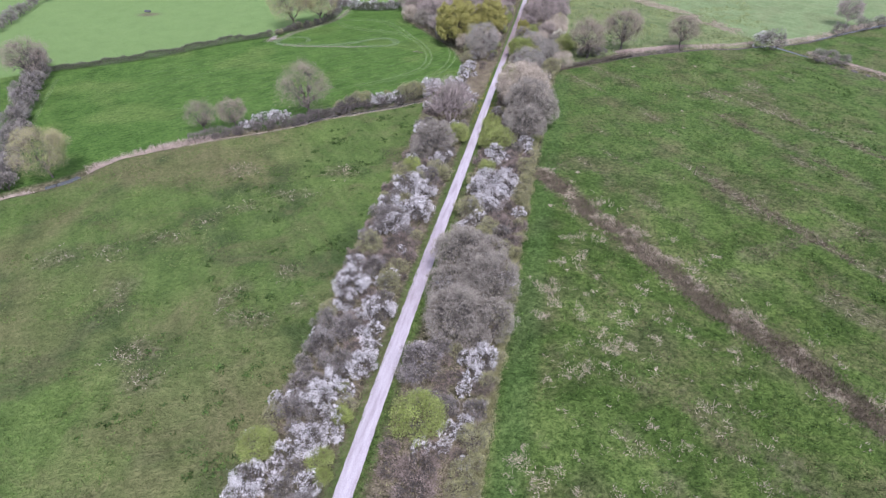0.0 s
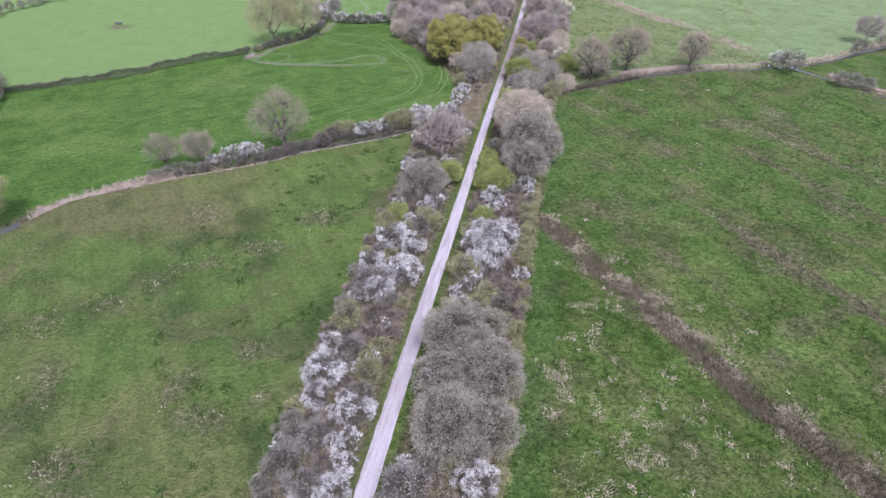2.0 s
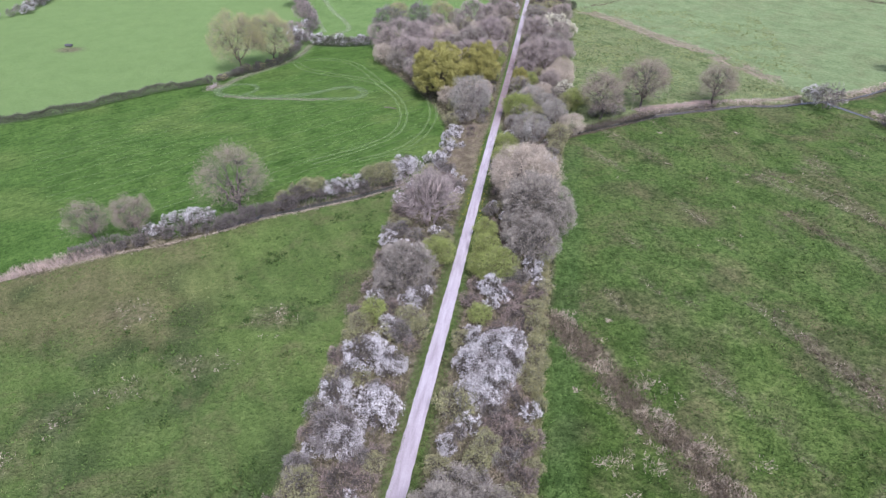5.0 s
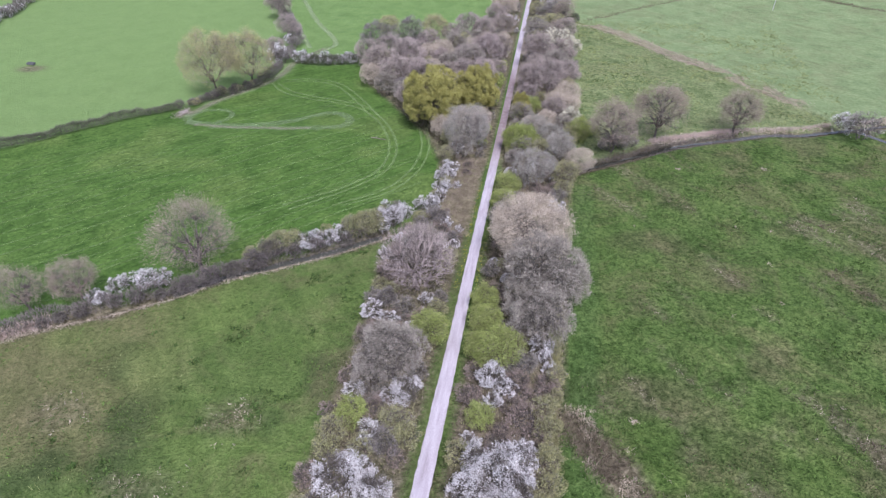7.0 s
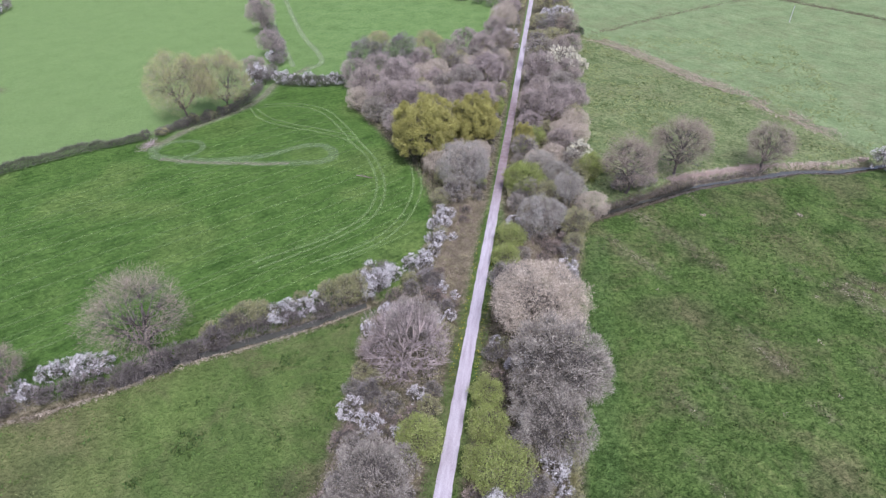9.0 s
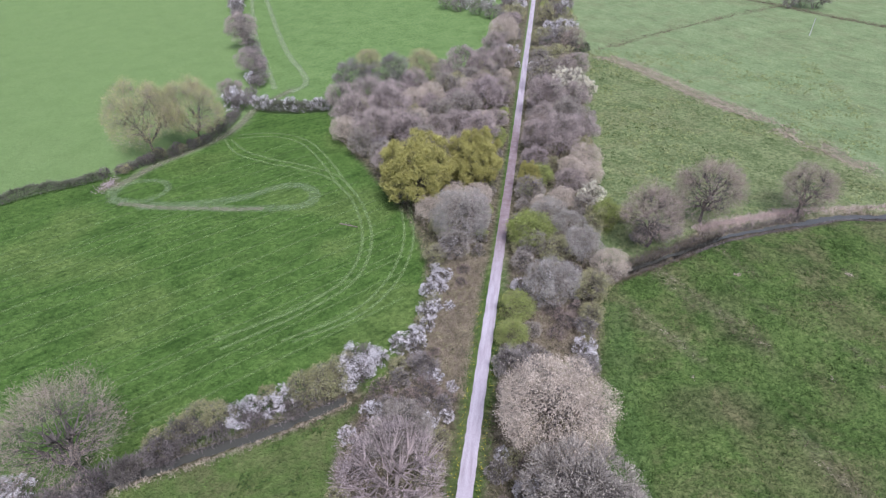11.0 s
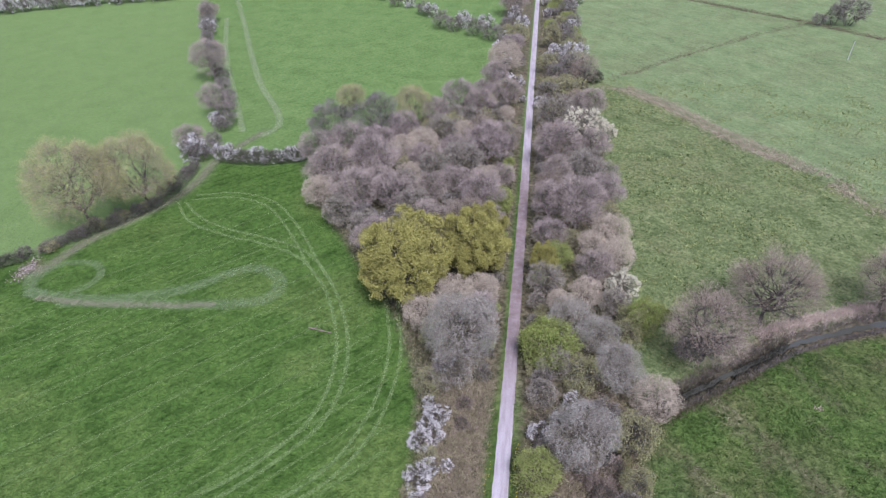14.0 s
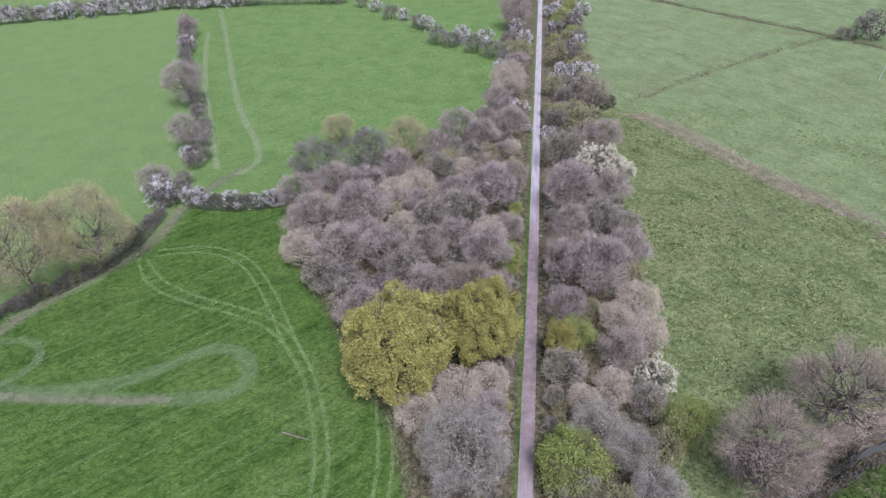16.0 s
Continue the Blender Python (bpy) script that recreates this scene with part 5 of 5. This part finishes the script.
tufts("bleached_stalks", "bleached dead stalks among the ditch rushes", np.concatenate([patchy(scatter_line([(x + 0.5, y + 0.4) for x, y in DITCH_RIGHT[:-1]], 3.8, 80, rs0), 2.4, 405, 0.6), scatter_line(FURROW_A, 1.6, 2, rs0), scatter_line(FURROW_B, 1.6, 2, rs0)]), 0.5, 0.07, M["tuft_dead"], 101, 6, 0.7, 0.2, "stalks")

tufts("bleached_stalks", "pale dead grass along the far drain", patchy(scatter_line(FAR_DITCH[:-1], 3.4, 95, rs0), 5.0, 407, 0.38), 0.35, 0.09, M["tuft_dead"], 103, 4, 0.8, 0.25, "stalks")
tufts("dead_rushes", "dark rushes along the far field drains", np.concatenate([scatter_line(FAR_LINE, 1.8, 5, rs0), scatter_line(FAR_DRAIN, 2.0, 16, rs0)]), 0.6, 0.09, M["rush"], 105, 4, 0.6, 0.25, "rushes")
tufts("dead_rushes", "dark wet rushes overhanging the stream banks", np.concatenate([scatter_line([(x - 0.8, y + 1.1) for x, y in STREAM[:7]], 0.6, 40, rs0), scatter_line([(x + 0.7, y - 1.1) for x, y in STREAM[:9]], 0.6, 22, rs0)]), 0.5, 0.08, M["twig_dark"], 107, 4, 0.7, 0.22, "rushes")


# near-black blades added over the water imitate dark tree and bank reflections
tufts("dead_rushes", "added dark blades imitating tree reflections in the stream", patchy(scatter_line(STREAM[:5], 0.9, 30, rs0), 2.2, 408, 0.3), 0.8, 0.1, M["tuft_reflect_dark"], 108, 5, 0.35, 0.2, "rushes")


def field_spots(n, box, test, rs):
    q = np.column_stack([rs.uniform(box[0], box[1], n), rs.uniform(box[2], box[3], n)])
    return q[test(q[:, 0], q[:, 1])]


def clumped(x, y, size, seed, cut):
    return value_noise(x, y, size, seed) + 0.6 * value_noise(x, y, size * 0.35, seed + 1) > cut


def in_right(x, y):
    return (x > edge_right(y) + 0.6) & (side_line(x, y, STREAM) < -3)


def in_far_right(x, y):
    return (x > edge_right(y) + 1.0) & (side_line(x, y, STREAM) > 4)


def in_left(x, y):
    return (x < edge_left(y) - 0.4) & (side_line(x, y, DITCH_LEFT) < -2.5)


tufts("dead_tussocks", "bleached dead grass tussocks in rough pasture", field_spots(9000, (18, 50, 34, 92), lambda x, y: in_right(x, y) & clumped(x, y, 2.2, 201, 1.1), rs0), 0.42, 0.075, M["tuft_dead"], 111, 8, 1.1, 0.28)
tufts("grass_tufts", "coarse green grass tufts in rough pasture", field_spots(16000, (16, 90, 20, 200), lambda x, y: in_right(x, y) & clumped(x, y, 5, 211, 0.72), rs0), 0.32, 0.15, M["tuft_green"], 113, 4, 0.9, 0.22)
tufts("grass_tufts", "dark green rush tufts in rough pasture", field_spots(9000, (16, 100, 20, 200), lambda x, y: in_right(x, y) & clumped(x, y, 6, 221, 0.92), rs0), 0.38, 0.19, M["tuft_dark"], 115, 6, 0.9, 0.24)
tufts("pale_tussocks", "pale grass tussocks dotting the damp field", field_spots(6000, (18, 90, 178, 300), lambda x, y: in_far_right(x, y) & clumped(x, y, 8, 231, 0.75), rs0), 0.42, 0.22, M["tuft_pale"], 117, 5, 1.1, 0.25)
tufts("dark_tussocks", "dark rush tussocks in the damp field", field_spots(6000, (18, 100, 178, 310), lambda x, y: in_far_right(x, y) & clumped(x, y, 6, 241, 0.85) & (side_line(x, y, sorted(FAR_DITCH)) < 0), rs0), 0.4, 0.18, M["tuft_dark"], 119, 4, 0.8, 0.25)
tufts("grass_tufts", "green grass tufts in the mottled pasture", field_spots(15000, (-110, -12, 18, 150), lambda x, y: in_left(x, y) & clumped(x, y, 6, 251, 0.75), rs0), 0.3, 0.15, M["tuft_green"], 121, 4, 0.9, 0.2)
tufts("dock_clumps", "dark green dock clumps along the field edge", field_spots(9000, (-48, -13, 30, 150), lambda x, y: in_left(x, y) & clumped(x, y, 2.4, 261, 1.08 - 0.006 * (x + 13)), rs0), 0.4, 0.28, M["tuft_dark"], 123, 10, 0.9, 0.26)
tufts("pale_tussocks", "pale dry tussocks in the mottled pasture", field_spots(2600, (-85, -22, 40, 120), lambda x, y: in_left(x, y) & clumped(x, y, 9, 271, 1.05), rs0), 0.36, 0.075, M["tuft_pale"], 125, 6, 0.9, 0.25)
tufts("pale_tussocks", "dry seedheads on the trampled pasture patches", np.concatenate([np.array([(px, py)]) + rs0.normal(size=(int(9 * s * a), 2)) * np.array([(0.6 * a, 0.6 * c)]) for px, py, a, c, s in PATCHES]), 0.4, 0.1, M["tuft_dead"], 143, 6, 1.0, 0.3)
tufts("dark_tussocks", "dark rushes on the trampled pasture patches", np.concatenate([np.array([(px, py)]) + rs0.normal(size=(int(40 * s * a), 2)) * np.array([(0.8 * a, 0.8 * c)]) for px, py, a, c, s in PATCHES]), 0.4, 0.13, M["tuft_dark"], 145, 6, 0.9, 0.3)
tufts("white_tussocks", "single bleached tussocks scattered over the pasture", np.concatenate([field_spots(26, (18, 80, 40, 185), in_right, rs0), np.repeat(np.array([(25, 112.6), (19.9, 98), (27.9, 92.7), (35.2, 91.8), (59.2, 185.2), (40.7, 182.4)]), 4, axis=0)]), 0.4, 0.12, M["tuft_dead"], 127, 12, 0.9, 0.25)

tufts("bleached_stalks", "bleached dead stalks streaking the damp pasture", field_spots(30000, (20, 100, 60, 190), lambda x, y: in_right(x, y) & (streaks(x, y, 51) > 1.3), rs0), 0.32, 0.05, M["tuft_dead"], 147, 4, 1.2, 0.22, "stalks")
tufts("dead_rushes", "brown dead rushes streaking the damp pasture", field_spots(26000, (18, 100, 34, 190), lambda x, y: in_right(x, y) & (streaks(x, y, 51) > 1.16), rs0), 0.3, 0.07, M["rush"], 149, 4, 1.0, 0.22, "rushes")


# undergrowth on both sides of the path
def belt(n, side, y0, y1, rs):
    y = rs.uniform(y0, y1, n)
    t = rs.random(n)
    x = np.where(t < 2, edge_left(y) + (-3.0 - edge_left(y)) * t, 0) if side < 0 else 3.0 + (edge_right(y) - 3.2) * t
    return np.column_stack([x, y])


tufts("undergrowth", "tangled brown brambles and dead stems under the shrubs", np.concatenate([belt(9000, -1, 22, 300, rs0), belt(10000, 1, 22, 300, rs0)]), 0.7, 0.06, M["bramble"], 131, 4, 0.9, 0.35, "undergrowth")
tufts("undergrowth", "green nettles and young leaves under the shrubs", np.concatenate([belt(6500, -1, 22, 300, rs0), belt(6500, 1, 22, 300, rs0)]), 0.45, 0.10, M["leaf_olive"], 133, 4, 0.9, 0.35, "undergrowth")
fringe = np.column_stack([rs0.normal(14.9, 0.35, 6000), rs0.uniform(24, 172, 6000)])
tufts("edge_grass", "tall dry olive grass along the field edge", fringe, 0.8, 0.06, M["leaf_olive"], 141, 4, 0.5, 0.2)
tufts("dead_grass", "tan dead grass filling the verge", np.concatenate([field_spots(5200, (-8.5, -1.9, 150, 181), lambda x, y: x > edge_left(y) + 2, rs0), field_spots(2600, (5.5, 13.5, 30, 46), lambda x, y: x > 0, rs0), field_spots(2400, (9, 14.6, 80, 120), lambda x, y: x > 0, rs0), field_spots(1500, (7, 14.5, 158, 170), lambda x, y: x > 0, rs0)]), 0.5, 0.06, M["dry_grass"], 135, 5, 0.9, 0.25)
verge = np.column_stack([np.where(rs0.random(7000) < 0.5, -1, 1) * rs0.uniform(1.15, 2.6, 7000), rs0.uniform(20, 178, 7000)])
tufts("verge_grass", "green grass verge along the gravel path", verge, 0.24, 0.08, M["tuft_green"], 137, 4, 0.8, 0.16)
fl = np.column_stack([np.where(rs0.random(420) < 0.45, -1, 1) * rs0.uniform(1.2, 2.0, 420), rs0.uniform(134, 172, 420)])
flz = land_height(fl[:, 0], fl[:, 1]) + 0.2
tagged(new("daffodils", mesh_of("daffodils", [flakes(np.column_stack([fl, flz]), rs0.uniform(0.08, 0.14, len(fl)), rs0)], M["flower_yellow"])), "yellow daffodils edging the gravel path", "flowers", kind="stuff")


# ---- small things ----
def rod(name, a, b, ra, rb, mat, parent, sides=8):
    ob = new(name, mesh_of(name, [tubes([(np.array(a, float), np.array(b, float), ra, rb)], sides)], mat))
    ob.parent = parent
    return ob


def height_at(x, y):
    return float(land_height(np.array([float(x)]), np.array([float(y)]))[0])


def plain(name, colour, rough=0.7):
    m, n, l, b = material(name, rough)
    v = ramp(n, [(0.3, tuple(0.8 * c for c in colour)), (0.7, tuple(min(1, 1.15 * c) for c in colour))])
    l.new(noise_tex(n, l, 5.0, 4.0), v.inputs[0])
    l.new(v.outputs[0], b.inputs["Base Color"])
    return m


PAINT_WHITE, TROUGH_DARK, LOG = plain("weathered_pole", (0.5, 0.5, 0.49)), plain("trough_dark", (0.14, 0.14, 0.15)), plain("dead_wood", (0.20, 0.16, 0.14))

pole = new("utility_pole")
pole.location = (97.9, 324.1, height_at(97.9, 324.1))
tagged(pole, "slim pale utility pole standing in open pasture", "pole")
rod("shaft", (0, 0, -0.3), (0, 0, 5.9), 0.15, 0.10, PAINT_WHITE, pole, 10)
rod("cap", (0, 0, 5.9), (0, 0, 6.0), 0.12, 0.04, TROUGH_DARK, pole, 10)
for z in (5.5, 5.2):
    rod("insulator", (0.09, 0, z), (0.28, 0, z + 0.04), 0.05, 0.035, TROUGH_DARK, pole)

trough = new("feed_trough")
trough.location = (-157.8, 224.3, height_at(-157.8, 224.3))
tagged(trough, "dark feed trough on a bare trampled patch", "trough")


def board(name, size, at, parent, mat):
    bm = bmesh.new()
    bmesh.ops.create_cube(bm, size=1.0)
    bmesh.ops.scale(bm, vec=size, verts=bm.verts)
    bmesh.ops.bevel(bm, geom=bm.edges[:], offset=0.03, segments=1, affect='EDGES')
    me = bpy.data.meshes.new(name)
    bm.to_mesh(me)
    me.materials.append(mat)
    ob = new(name, me)
    ob.location = at
    ob.parent = parent


board("base", (2.4, 1.2, 0.12), (0, 0, 0.3), trough, TROUGH_DARK)
for sx in (-1, 1):
    board("end_panel", (0.1, 1.2, 0.5), (sx * 1.15, 0, 0.6), trough, TROUGH_DARK)
    board("side_panel", (2.2, 0.1, 0.5), (0, sx * 0.55, 0.6), trough, TROUGH_DARK)
    for sy in (-1, 1):
        board("leg", (0.14, 0.14, 0.34), (sx * 1.0, sy * 0.45, 0.12), trough, TROUGH_DARK)

for name, a, c in (("fallen_branch", (-31.2, 187.8), (-27.4, 187.2)),):
    branch = new(name)
    mx, my = 0.5 * (a[0] + c[0]), 0.5 * (a[1] + c[1])
    branch.location = (mx, my, height_at(mx, my) - 0.05)
    tagged(branch, "bare fallen branch lying on the green crop", "branch")
    p, q = (a[0] - mx, a[1] - my, 0.15), (c[0] - mx, c[1] - my, 0.1)
    rod("stem", p, q, 0.13, 0.07, LOG, branch)
    for k in range(4):
        t = 0.3 + 0.18 * k
        s = [p[j] + (q[j] - p[j]) * t for j in range(3)]
        rod("side_branch", s, (s[0] + rng.uniform(-0.8, 0.8), s[1] + rng.uniform(-0.4, 0.4), s[2] + rng.uniform(0.1, 0.5)), 0.05, 0.015, LOG, branch, 5)

# pale rubble tipped in the field gateway
rs1 = np.random.default_rng(150)
gx = np.column_stack([rs1.normal(-86.2, 0.9, 240), rs1.normal(195.4, 1.6, 240)])
gz = land_height(gx[:, 0], gx[:, 1]) + rs1.uniform(0, 0.22, 240)
chunks = []
for k in range(240):
    s = rs1.uniform(0.06, 0.17)
    v = rs1.normal(size=(6, 3))
    v = np.array([(1, 0, 0), (-1, 0, 0), (0, 1, 0), (0, -1, 0), (0, 0, 0.7), (0, 0, -0.7)]) * s * rs1.uniform(0.6, 1.2, (6, 1))
    f = np.array([(0, 2, 4), (2, 1, 4), (1, 3, 4), (3, 0, 4), (2, 0, 5), (1, 2, 5), (3, 1, 5), (0, 3, 5)])
    chunks.append((v + np.array((gx[k, 0], gx[k, 1], gz[k])), f))
tagged(new("rubble", mesh_of("rubble", chunks, M["stone_pale"])), "pale broken rubble spread in the field gateway", "rubble", kind="stuff")
